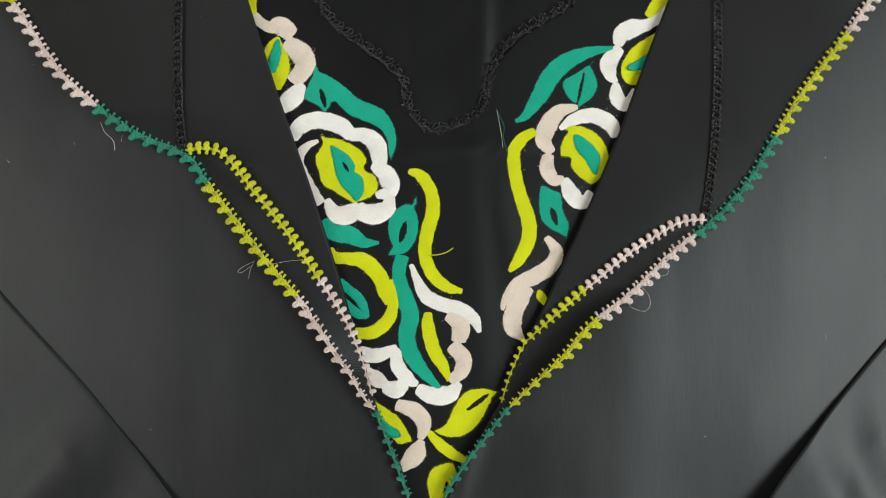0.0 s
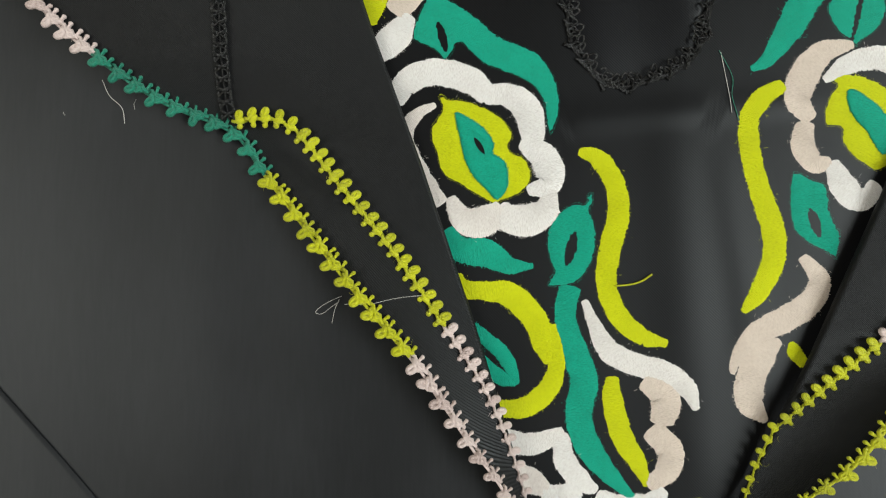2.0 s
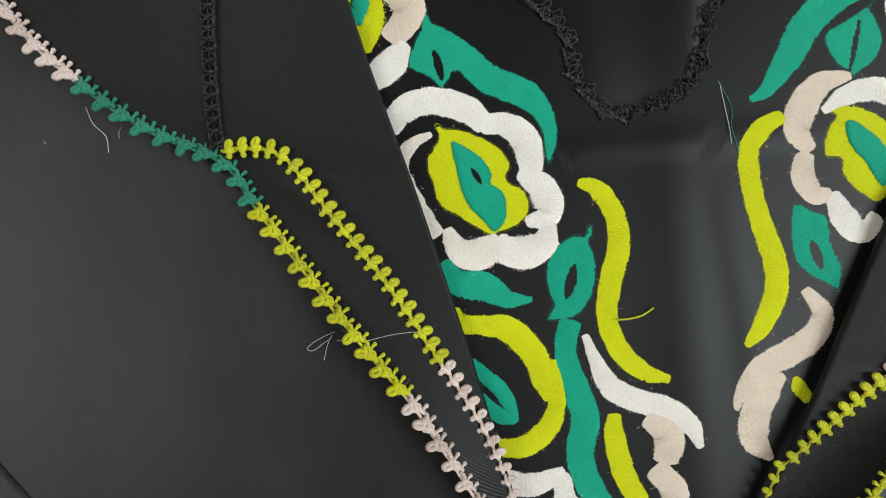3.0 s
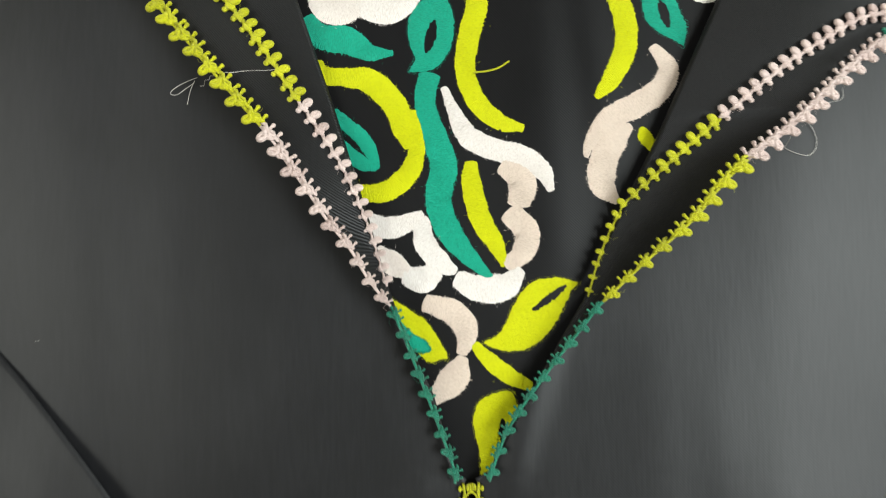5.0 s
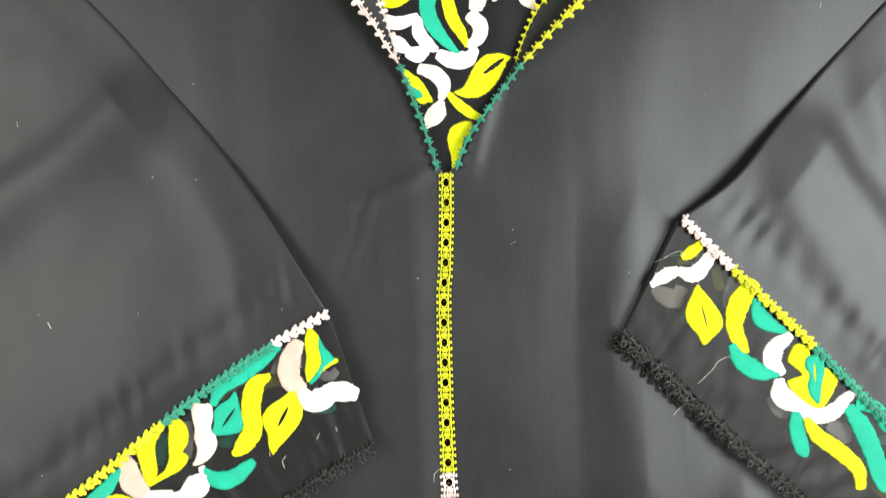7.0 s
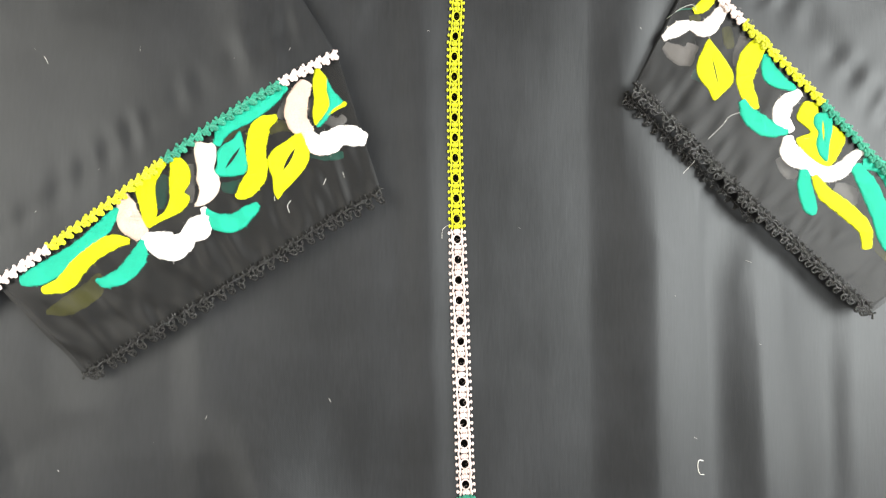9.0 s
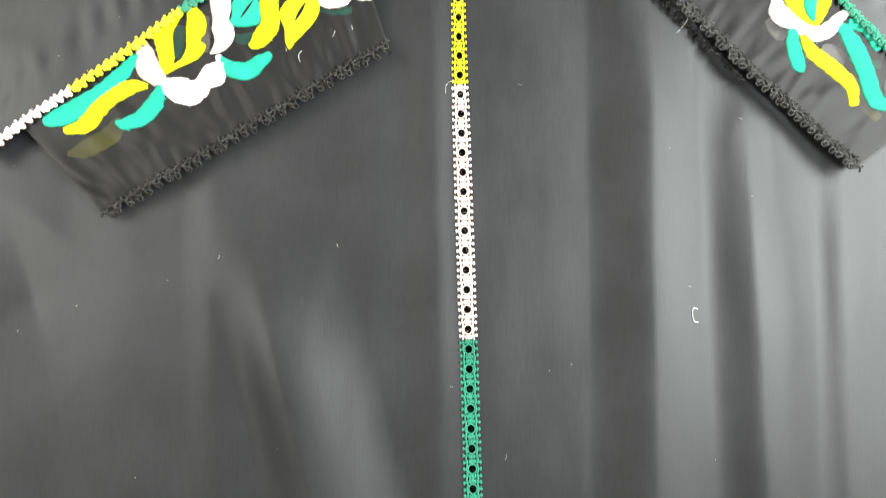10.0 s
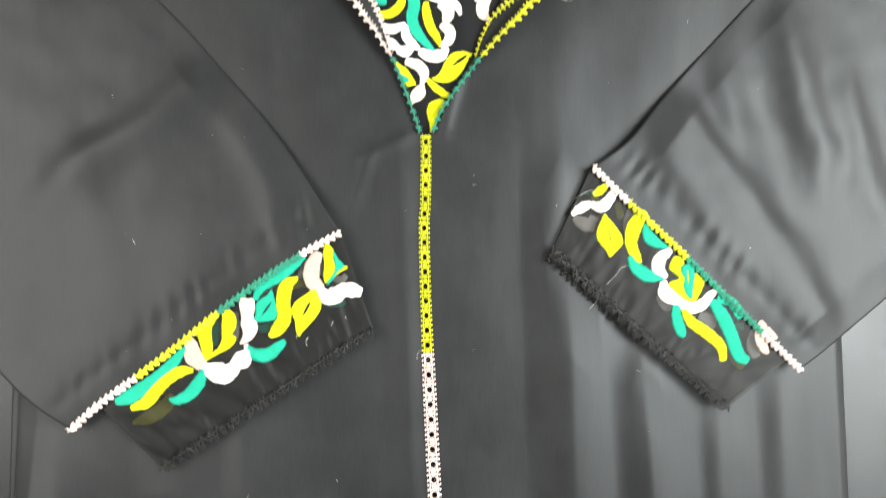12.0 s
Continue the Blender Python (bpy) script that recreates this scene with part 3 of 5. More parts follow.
def bump_line(x, y, x0, y0, x1, y1, wl, wr, h, soft=40.0):
    """Height of one soft fold with its crest from (x0, y0) to (x1, y1), all in millimetres; wl and wr: its reach to either side."""
    ex, ey = x1 - x0, y1 - y0
    l = math.hypot(ex, ey)
    s = ((x - x0) * ex + (y - y0) * ey) / l
    o = ((x - x0) * ey - (y - y0) * ex) / l
    w = wr if o < 0 else wl
    over = max(-s, s - l, 0.0)
    return h * math.exp(-(o / w) ** 2) * math.exp(-(over / soft) ** 2)


def pleat(x, y, x0, y0, x1, y1, rise, fall, h, soft=40.0):
    """Height of one pleat: a short rise up to its crest from (x0, y0) to (x1, y1), and a longer fall beyond; all in millimetres."""
    o = x - (x0 + (x1 - x0) * (y - y0) / (y1 - y0))
    t = max(0.0, 1 + o / rise if o < 0 else 1 - o / fall)
    over = max(y - y0, y1 - y, 0.0)
    return h * (0.25 * t + 0.75 * t * t * (3 - 2 * t)) * math.exp(-(over / soft) ** 2)


# ---- the room ----
def box(name, x0, y0, z0, x1, y1, z1, mat, label="", parent=None, kind="structure", bevel=0.0):
    v = [(x, y, z) for x in (x0, x1) for y in (y0, y1) for z in (z0, z1)]
    f = [(0, 1, 3, 2), (4, 6, 7, 5), (0, 4, 5, 1), (2, 3, 7, 6), (0, 2, 6, 4), (1, 5, 7, 3)]
    ob = mesh_object(name, v, f, mat, parent, label, smooth=False)
    if kind:
        tagged(ob, kind=kind)
    if bevel:
        mod = ob.modifiers.new("edge", "BEVEL")
        mod.width, mod.segments = bevel, 2
    return ob


box("floor", -1.4, -1.9, -0.1, 1.4, 1.9, 0.0, FLOOR, "dark brown floor under the kaftan")
# Ceiling and walls are unseen, added to close the place and bounce light.
box("ceiling", -1.4, -1.9, 2.5, 1.4, 1.9, 2.6, PLASTER, "unseen off-white ceiling added to bounce light")
box("wall_north", -1.5, 1.9, -0.1, 1.5, 2.0, 2.6, PLASTER, "unseen off-white wall added to bounce light")
box("wall_south", -1.5, -2.0, -0.1, 1.5, -1.9, 2.6, PLASTER, "unseen off-white wall added to bounce light")


def window_wall(side, name, win, y0, y1):
    """A wall in four pieces round its window's opening, and the window's frame."""
    x0, x1 = sorted((side * 1.4, side * 1.5))
    wall = box(name, x0, -1.9, -0.1, x1, 1.9, 0.8, PLASTER, "unseen off-white wall with a window opening")
    box("wall_above", x0, -1.9, 2.0, x1, 1.9, 2.6, PLASTER, parent=wall)
    box("wall_pier", x0, -1.9, 0.8, x1, y0, 2.0, PLASTER, parent=wall)
    box("wall_pier", x0, y1, 0.8, x1, 1.9, 2.0, PLASTER, parent=wall)
    f0, f1 = sorted((side * 1.44, side * 1.48))
    window = box(win, f0, y0, 0.8, f1, y0 + 0.06, 2.0, FRAME, "white framed window out of view, placed round a side lamp")
    for a, b, c, d in ((y1 - 0.06, 0.8, y1, 2.0), (y0 + 0.06, 0.8, y1 - 0.06, 0.86), (y0 + 0.06, 1.94, y1 - 0.06, 2.0), ((y0 + y1) / 2 - 0.02, 0.86, (y0 + y1) / 2 + 0.02, 1.94)):
        box("window_frame", f0, a, b, f1, c, d, FRAME, parent=window)


window_wall(1, "wall_east", "window_1", -0.85, 0.65)
# This left window is made up, to hold the added fill lamp.
window_wall(-1, "wall_west", "window_2", -0.8, 0.7)

# ---- the kaftan ----
kaftan = tagged(new("kaftan"), "black satin kaftan with lime, jade and ivory embroidery, laid flat", "kaftan")
kaftan.empty_display_size = 0.05

FLAP_LEFT = [(-191.2, 134.5), (-179.6, 120.2), (-160.2, 92.0), (-142.1, 75.2), (-125.2, 63.7), (-106.5, 55.7), (-96.1, 42.6), (-72.8, 14.5), (-63.3, 3.3), (-53.7, -7.8), (-48.6, -15.3), (-43.4, -22.7), (-38.4, -30.2), (-32.6, -37.6), (-28.2, -45.2), (-23.8, -51.4), (-20.0, -58.0), (-6.2, -94.9), (-4.8, -102.3)]
FOLD_LEFT = [(-84.7, 138.4), (-67.1, 85.1), (-52.6, 45.7), (-38.3, 3.3), (-28.1, -29.7), (-23.0, -47.8), (-18.0, -62.2), (-10.5, -78.0), (-5.0, -98.0)]
FLAP_RIGHT = [(212.4, 142.6), (199.5, 125.0), (188.2, 110.2), (168.7, 85.0), (155.6, 64.5), (143.8, 44.5), (129.1, 28.0), (112.5, 16.3), (87.8, -4.5), (74.2, -14.1), (66.1, -21.5), (59.7, -29.1), (52.4, -35.9), (45.4, -42.7), (38.2, -50.4), (32.1, -57.5), (12.4, -83.9), (7.3, -94.0), (4.7, -102.0)]
FOLD_RIGHT = [(116.0, 142.4), (101.9, 107.1), (88.0, 70.1), (74.6, 39.0), (64.0, 16.1), (53.7, -6.4), (44.7, -23.7), (37.2, -38.4), (32.1, -51.7), (15.0, -80.0), (5.5, -98.0)]
TRIM_LEFT = [(-54.6, -167.4), (-79.4, -181.4), (-103.8, -197.7), (-127.9, -215.8), (-151.7, -235.7), (-175.1, -253.8), (-197.1, -270.2), (-213.5, -285.3)]
TRIM_RIGHT = [(108.0, -125.2), (131.9, -149.1), (166.9, -182.3), (200.1, -215.7), (243.9, -258.5)]
HEM_LEFT = [(-34.5, -228.1), (-54.7, -240.1), (-84.6, -259.8), (-118.9, -281.8), (-162.1, -309.6)]
HEM_RIGHT = [(81.3, -178.2), (110.3, -205.7), (143.1, -236.9), (194.5, -281.9)]
LACE = [(-0.2, -103.0), (-0.2, -122.2), (-0.7, -146.1), (-1.6, -170.0), (0.2, -243.1), (5.6, -371.0), (9.7, -475.8), (12.0, -560.0), (13.0, -640.0)]


def x_at(path, y):
    p = np.array(path)[::-1]
    return float(np.interp(y, p[:, 1], p[:, 0]))


def folds(x, y):
    """Relief of the body cloth, millimetres in and out."""
    x += 4 * noise.noise((2.0, y * 0.005, 0.5 + x * 0.004))
    h = 0.0
    h += pleat(x, y, 90, -150, 98, -640, 30, 46, 7.0, 40)
    h += pleat(x, y, 141, -275, 161, -640, 24, 40, 5.8, 35)
    h += pleat(x, y, 193, -320, 199, -640, 15, 30, 1.7, 40)
    h += pleat(x, y, 236, -290, 246, -640, 17, 30, 2.5, 40)
    h += pleat(x, y, -78, -395, -4, -640, 22, 42, 8.5, 62)
    h += pleat(x, y, -116, -316, -99, -640, 14, 20, 1.3, 30)
    h += pleat(x, y, -18, -135, -2, -640, 16, 18, 1.4, 25)
    h += pleat(x, y, -222, -300, -214, -640, 26, 44, 2.6, 40)
    h += 0.045 * min(170.0, max(0.0, -30 - x)) * min(1.0, max(0.0, (-285 - y) / 60))
    h += bump_line(x, y, -14, -104, -40, -118, 3, 6, 1.0, 10)
    h += bump_line(x, y, -38, -118, -46, -140, 4, 6, 0.8, 14)
    h += bump_line(x, y, 12, -96, 22, -62, 5, 5, 1.8, 12)
    h += bump_line(x, y, -190, 60, -60, -90, 44, 50, 2.4)
    h += bump_line(x, y, 140, 10, 60, -110, 50, 46, 2.0)
    h += bump_line(x, y, 90, -40, 50, -150, 26, 24, 1.5)
    h += bump_line(x, y, 180, 40, 150, -60, 26, 28, 1.6)
    h += 1.1 * noise.noise((x * 0.012, y * 0.007, 3.1)) + 0.5 * noise.noise((x * 0.03, y * 0.012, 7.7))
    h += 0.1 * noise.noise((x * 0.12, y * 0.03, 1.3)) + 0.35 * noise.noise((x * 0.05, y * 0.012, 4.4))
    return h


def under_sleeve(X, Y):
    """How far a place lies under a sleeve and its cuff: 0 outside, 1 well inside."""
    most = 0.0
    for (ax, ay), (bx, by), (hx, hy) in ((TRIM_LEFT[0], TRIM_LEFT[-1], HEM_LEFT[0]), (TRIM_RIGHT[0], TRIM_RIGHT[-1], HEM_RIGHT[0])):
        ex, ey, nx, ny = bx - ax, by - ay, hx - ax, hy - ay
        det = ex * ny - ey * nx
        u, v = ((X - ax) * ny - (Y - ay) * nx) / det, (ex * (Y - ay) - ey * (X - ax)) / det
        most = max(most, min(1, max(0, (u + 0.12) / 0.12)) * min(1, max(0, (1.12 - u) / 0.12)) * min(1, max(0, (1.75 - v) / 0.7)))
    return most


def body_z(x, y, hems=True):
    X, Y = x * 1000, y * 1000
    edge = min(1.0, max(0.0, (X + 252) / 14), max(0.0, (284 - X) / 8)) if hems and Y < -150 else 1.0
    flat = 1 - 0.75 * math.exp(-((X - x_at(LACE, Y)) / 9) ** 2) if Y < -90 else 1.0
    h = 0.0062 + 0.001 * folds(X, Y) * flat
    h -= max(0.0, h - 0.0105) * under_sleeve(X, Y)
    return 0.0015 + (max(h, 0.0035) - 0.0015) * math.sqrt(edge)


def panel(side):
    outer = -1 if side < 0 else 1
    path, fold = (FLAP_LEFT, FOLD_LEFT) if side < 0 else (FLAP_RIGHT, FOLD_RIGHT)

    def at(u, v):
        y = 150 - v * 790
        inner = x_at(path, y) * 0.45 + x_at(fold, y) * 0.55 if y > -102 else x_at(LACE, y)
        wide = (-256 if side < 0 else 285)
        if y > -140:
            wide += outer * 90 * min(1.0, (y + 140) / 120)
        e = u if side > 0 else 1 - u
        inner += outer * 2.3 * min(1.0, max(0.0, (-100 - y) / 4))
        x = inner + (wide - inner) * e
        return mm(x), mm(y), body_z(mm(x), mm(y))

    return sheet("front_panel", at, 190, 330, CLOTH, kaftan, "black satin front panel with soft lengthwise folds")


panel(-1)
panel(1)
sheet("back_panel", lambda u, v: (-0.33 + 0.66 * u, 0.16 - 0.8 * v, 0.0008 + 0.0006 * math.sin(u * 41) ** 2), 60, 40, INNER, kaftan, "black back of the kaftan under the front")


# the yoke that shows in the neck opening, and the lining seen inside its neckline
NECK = [(-67.0, 158.0), (-59.2, 144.0), (-51.2, 130.6), (-43.2, 118.7), (-30.2, 109.0), (-13.3, 95.2), (-10.6, 83.3), (-3.6, 72.9), (4.9, 69.9), (19.1, 74.5),
        (26.9, 82.5), (32.2, 102.5), (44.1, 116.1), (64.1, 128.7), (77.7, 144.0), (86.0, 158.0)]


def yoke_z(x, y):
    X, Y = x * 1000, y * 1000
    h = 0.5 * noise.noise((X * 0.02, Y * 0.016, 5.0))
    h += bump_line(X, Y, -5, 60, 45, 64, 3, 5, 0.7, 12) + bump_line(X, Y, 20, 45, 24, -30, 9, 9, 0.9, 20) + bump_line(X, Y, 34, 40, 40, 0, 5, 6, 0.5, 14)
    return 0.0036 + mm(h)


def neck_y(x):
    p = np.array(NECK)
    if x < 4.9:
        return float(np.interp(x, p[:9, 0], p[:9, 1]))
    return float(np.interp(x, p[8:, 0], p[8:, 1]))


def yoke_at(u, v):
    x = -115 + 260 * u
    top = min(150.0, neck_y(x))
    y = -104 + (top + 104) * v
    return mm(x), mm(y), yoke_z(mm(x), mm(y))


yoke = sheet("yoke", yoke_at, 190, 120, YOKE_CLOTH, kaftan, "black cloth yoke with a rounded neckline, densely embroidered")


def lining_z(X, Y):
    return 0.0022 + 0.001 * (bump_line(X, Y, 27, 170, 24, 78, 12, 5, 1.5, 20) + bump_line(X, Y, -12, 170, -2, 85, 9, 14, 0.9, 20) + 0.3 * noise.noise((X * 0.03, Y * 0.02, 9)))


sheet("lining", lambda u, v: (mm(-75 + 170 * u), mm(62 + 96 * v), lining_z(-75 + 170 * u, 62 + 96 * v)), 90, 60, INNER, kaftan, "smooth black lining inside the neckline")
edging("neckline_lace", "lace_loop", kaftan, NECK[1:-1], 5.6, 1, lambda x, y: "K", yoke_z, lambda s: 1.15, 0.55, 0.3)


# the two turned-back collar flaps
def rim_z(y, left):
    """Height of the flaps' free edge, which stands up from the body, is held down at the corner and at the foot of the opening."""
    if left:
        return float(np.interp(y, (-102, -88, -70, -53, -36, -10, 12, 41, 53, 62, 75, 160), (7.6, 8.6, 9.6, 12.5, 14.5, 15.0, 15.0, 9.4, 7.6, 10.0, 13.0, 14.5)))
    return float(np.interp(y, (-102, -88, -70, -53, -34, -16, 0, 16, 28, 45, 66, 160), (7.6, 8.4, 9.0, 11.0, 17.5, 18.0, 15.0, 9.2, 7.7, 10.0, 13.0, 14.5)))


def flap_height(left):
    out, fold = (FLAP_LEFT, FOLD_LEFT) if left else (FLAP_RIGHT, FOLD_RIGHT)

    def z(x, y):
        X, Y = x * 1000, y * 1000
        a, b = x_at(out, Y), x_at(fold, Y)
        wide = max(abs(b - a), 2.0)
        e = min(max((X - a) / (b - a) if abs(b - a) > 0.5 else 0.5, 0.0), 1.0)
        d = (1 - e) * wide
        rim, foot = rim_z(Y, left), 8.2
        h = foot + (rim - foot) * (1 - e) ** (1.3 if left else 2.2) + min(3.0, wide * 0.035) * math.sin(math.pi * e) * (1.0 if left or Y > 0 else 0.2)
        turn = max(0.0, 1.2 - d)
        roll = (math.sqrt(1.2**2 - turn**2) - 1.2) * min(1.0, wide / 12)
        w = 0.8 * noise.noise((X * 0.03, Y * 0.018, 2.0 if left else 12.0)) * min(1, wide / 30)
        if left:
            w += bump_line(X, Y, -93, 53, -76, 40, 3, 5, 1.6, 6)
        else:
            w += bump_line(X, Y, 118, 22, 104, 14, 3, 4, 1.2, 6)
        return mm(h + roll + w)

    return z


flap_left_z, flap_right_z = flap_height(True), flap_height(False)


def flap(left):
    out, fold, z = (FLAP_LEFT, FOLD_LEFT, flap_left_z) if left else (FLAP_RIGHT, FOLD_RIGHT, flap_right_z)

    def at(u, v):
        y = 138 - v * 238
        a, b = x_at(out, y), x_at(fold, y)
        under = max(0.0, (u - 0.94) / 0.06)
        e = 1 - (1 - min(1.0, u / 0.94)) ** 1.8
        x = a + (b - a) * e
        back = 2.0 * under * under * min(1.0, abs(b - a) / 12) * (-1 if left else 1)
        return mm(x + back), mm(y), z(mm(x), mm(y)) - mm(1.4 * math.sqrt(under) * min(1.0, abs(b - a) / 12))

    return sheet("collar_flap", at, 90, 200, TWILL, kaftan, "black twill collar flap turned back beside the neckline", 0.0)


flap(True)
flap(False)


def steps(*limits):
    """Colour by falling y: ((limit, colour), ...), the last one below all limits."""
    def colour(x, y):
        for limit, c in limits[:-1]:
            if y > limit:
                return c
        return limits[-1][1]
    return colour


def steps_x(*limits):
    def colour(x, y):
        for limit, c in limits[:-1]:
            if x < limit:
                return c
        return limits[-1][1]
    return colour


narrow = lambda s: float(np.interp(s, (0, 0.68, 0.8, 1), (1.1, 1.08, 0.72, 0.72)))
edging("collar_edging", "picot", kaftan, FLAP_LEFT, 5.8, -1, steps((120, "Y"), (78, "W"), (43, "G"), (-7, "Y"), (-53, "W"), (0, "G")), flap_left_z, narrow)
edging("collar_edging", "picot", kaftan, FLAP_RIGHT, 5.8, 1, steps((112, "W"), (65, "Y"), (20, "G"), (-15.5, "W"), (-53, "Y"), (0, "G")), flap_right_z, narrow)
edging("collar_braid", "loop_stitch", kaftan, [(-105.4, 58.3), (-97.4, 59.0), (-88.1, 55.9), (-74.5, 39.7), (-59.6, 21.4), (-47.2, 3.3), (-36.1, -13.6), (-28.7, -30.3), (-23.2, -48.1)],
       3.7, 1, steps((3.5, "Y"), (0, "W")), flap_left_z, lambda s: 1.15 - 0.35 * max(0, s - 0.6) / 0.4, 0.3)
edging("collar_braid", "loop_stitch", kaftan, [(125.2, 29.3), (112.8, 27.7), (98.9, 19.9), (83.1, 9.0), (48.4, -20.7), (42.1, -28.5), (37.5, -37.9), (34.8, -45.0), (32.8, -51.4)],
       3.7, -1, steps((-1.4, "W"), (0, "Y")), flap_right_z, lambda s: 1.1 - 0.6 * max(0, s - 0.6) / 0.4, 0.3)
edging("collar_insertion", "ladder_stitch", kaftan, [(-110.9, 135.4), (-109.4, 99.5), (-108.0, 79.3), (-106.6, 58.9)], 3.0, 1, lambda x, y: "K", flap_left_z, lambda s: 1.25, 0.3)
edging("collar_insertion", "ladder_stitch", kaftan, [(133.9, 140.3), (131.2, 90.1), (127.6, 51.4), (124.7, 30.6)], 3.0, 1, lambda x, y: "K", flap_right_z, lambda s: 1.25, 0.3)
edging("front_insertion", "eyelet", kaftan, LACE, 9.3, 1, steps((-241, "Y"), (-370, "W"), (0, "G")), body_z, lambda s: 1.0, 0.3, 0.02, 2.2, lambda s: float(np.interp(s, (0, 0.22, 0.3, 1), (0.73, 0.75, 0.9, 0.96))))


# sleeves folded over the front
def line(path):
    c, run = curve(path, 1.0)
    return lambda s: (float(np.interp(s * run[-1], run, c[:, 0])), float(np.interp(s * run[-1], run, c[:, 1])))


def sleeve(inner, outer, end, base, low, ridges, seed):
    """A sleeve lying on the front: from its inner to its outer edge, ending in a seam at the cuff."""
    fi, fo, fe = line(inner), line(outer), line(end)

    def at(u, v):
        x0, y0 = fi(v)
        x1, y1 = fo(v)
        x, y = x0 + (x1 - x0) * u, y0 + (y1 - y0) * u
        ex, ey = fe(u)
        lx, ly = inner[-1][0] + (outer[-1][0] - inner[-1][0]) * u, inner[-1][1] + (outer[-1][1] - inner[-1][1]) * u
        x, y = x + (ex - lx) * v**3, y + (ey - ly) * v**3
        wide = math.hypot(x1 - x0, y1 - y0)
        d = min(u, 1 - u) * wide
        k = min(1.0, max(0.0, (v - 0.55) / 0.42))
        k = k * k * (3 - 2 * k)
        rest = body_z(mm(x), mm(y), False) * 1000 + low
        z = rest + (base - rest) * k + 0.15 * math.sqrt(1 - max(0.0, 1 - d / 1.6) ** 2) - 0.15
        warp = 9 * noise.noise((x * 0.02, y * 0.02, seed + 2))
        z += 1.8 * k * noise.noise((x * 0.013, y * 0.013, seed)) + min(1.0, d / 25) * (0.6 * noise.noise((x * 0.04, y * 0.04, seed + 4)) + 0.3 + 0.1 * noise.noise((x * 0.12, y * 0.1, seed + 5)))
        for r in ridges:
            z += min(1.0, d / 22) * bump_line(x + warp, y, *r)
        run = (1 - v) * math.hypot(inner[0][0] - inner[-1][0], inner[0][1] - inner[-1][1])
        s = u * wide
        slant = s + 0.35 * run + 7 * noise.noise((s * 0.03, run * 0.02, seed + 8))
        gather = math.cos(slant * 0.46) * (0.55 + 0.9 * noise.noise((s * 0.05, 0.5, seed + 9)))
        z += min(1.0, d / 8) * (0.4 * gather * math.exp(-((run - 21) / 9) ** 2) - 0.45 * math.exp(-((run - 20) / 6) ** 2))
        return mm(x), mm(y), mm(max(z, 3.0))

    return sheet("sleeve", at, 150, 190, CLOTH, kaftan, "black satin sleeve folded over the front, puckered above its cuff", 0.00012)


sleeve([(-242, 62), (-187, 0), (-152, -37), (-132, -60), (-110, -86), (-88, -115), (-67.5, -147), TRIM_LEFT[0]], [(-400, -130), (-330, -185), (-262.3, -246.6), (-238.9, -267.4), TRIM_LEFT[-1]],
       TRIM_LEFT, 14.0, 0.4, ((-136, -62, -204, -120, 13, 20, 4.6), (-190, -60, -150, -190, 28, 30, 1.6), (-110, -110, -90, -165, 12, 14, 1.8), (-215, -120, -200, -230, 20, 24, 2.0)), 21.0)
sleeve([(306, 76), (209.3, -24.0), (160.7, -75.1), (133.9, -106.2), TRIM_RIGHT[0]], [(430, -110), (370, -172), (315.7, -210.6), (280.0, -234.2), TRIM_RIGHT[-1]],
       TRIM_RIGHT, 15.5, 0.9, ((165, -84, 262, -222, 27, 14, 4.6), (240, -40, 300, -180, 24, 28, 1.4), (254, -52, 266, -104, 15, 15, 4.6), (196, -44, 204, -76, 12, 14, 3.2), (294, -88, 304, -132, 13, 15, 3.6), (150, -98, 180, -150, 8, 9, 1.0)), 47.0)


# cuffs: a sheer front layer over a back layer whose embroidery shows through
def cuff(top, hem, base, lower, seed, dent):
    ft, fh = line(top), line(hem)
    wide = math.hypot(top[0][0] - top[-1][0], top[0][1] - top[-1][1])

    def relief(u, v):
        p = noise.noise((u * wide * 0.095 + 0.8 * v, v * 2.8, seed)) + 0.45 * noise.noise((u * wide * 0.17, v * 5.0, seed + 3))
        crimp = 0.11 * math.cos(u * wide * 0.62 + 5 * noise.noise((u * wide * 0.035, v * 1.6, seed + 6))) * min(1.0, max(0.0, (v - 0.3) / 0.3))
        return dent * (p + crimp) * (0.3 + 0.7 * v)

    def at(depth):
        def f(u, v):
            (x0, y0), (x1, y1) = ft(u), fh(u)
            x, y = x0 + (x1 - x0) * v, y0 + (y1 - y0) * v
            return mm(x), mm(y), mm(depth + relief(u, v) - 1.5 * v)
        return f

    a, b = np.array(top), np.array(hem)

    def height(depth):
        def z(x, y):
            p = np.array([x, y]) * 1000
            m = np.array([a[-1] - a[0], b[0] - a[0]]).T
            u, v = np.linalg.solve(m, p - a[0])
            for _ in range(4):
                (x0, y0), (x1, y1) = ft(min(max(u, 0), 1)), fh(min(max(u, 0), 1))
                du, dv = np.linalg.solve(m, p - np.array([x0 + (x1 - x0) * v, y0 + (y1 - y0) * v]))
                u, v = u + du, v + dv
            u, v = min(max(u, 0), 1), min(max(v, 0), 1)
            return mm(depth + relief(u, v) - 1.5 * v)
        return z

    sheet("cuff_back", at(lower), 110, 40, TWILL, kaftan, "back layer of the sleeve cuff", 0.0001)
    front = sheet("cuff", at(base), 170, 60, SHEER, kaftan, "sheer black organza cuff with embroidered flowers", 0.0)
    return front, height(base), height(lower)


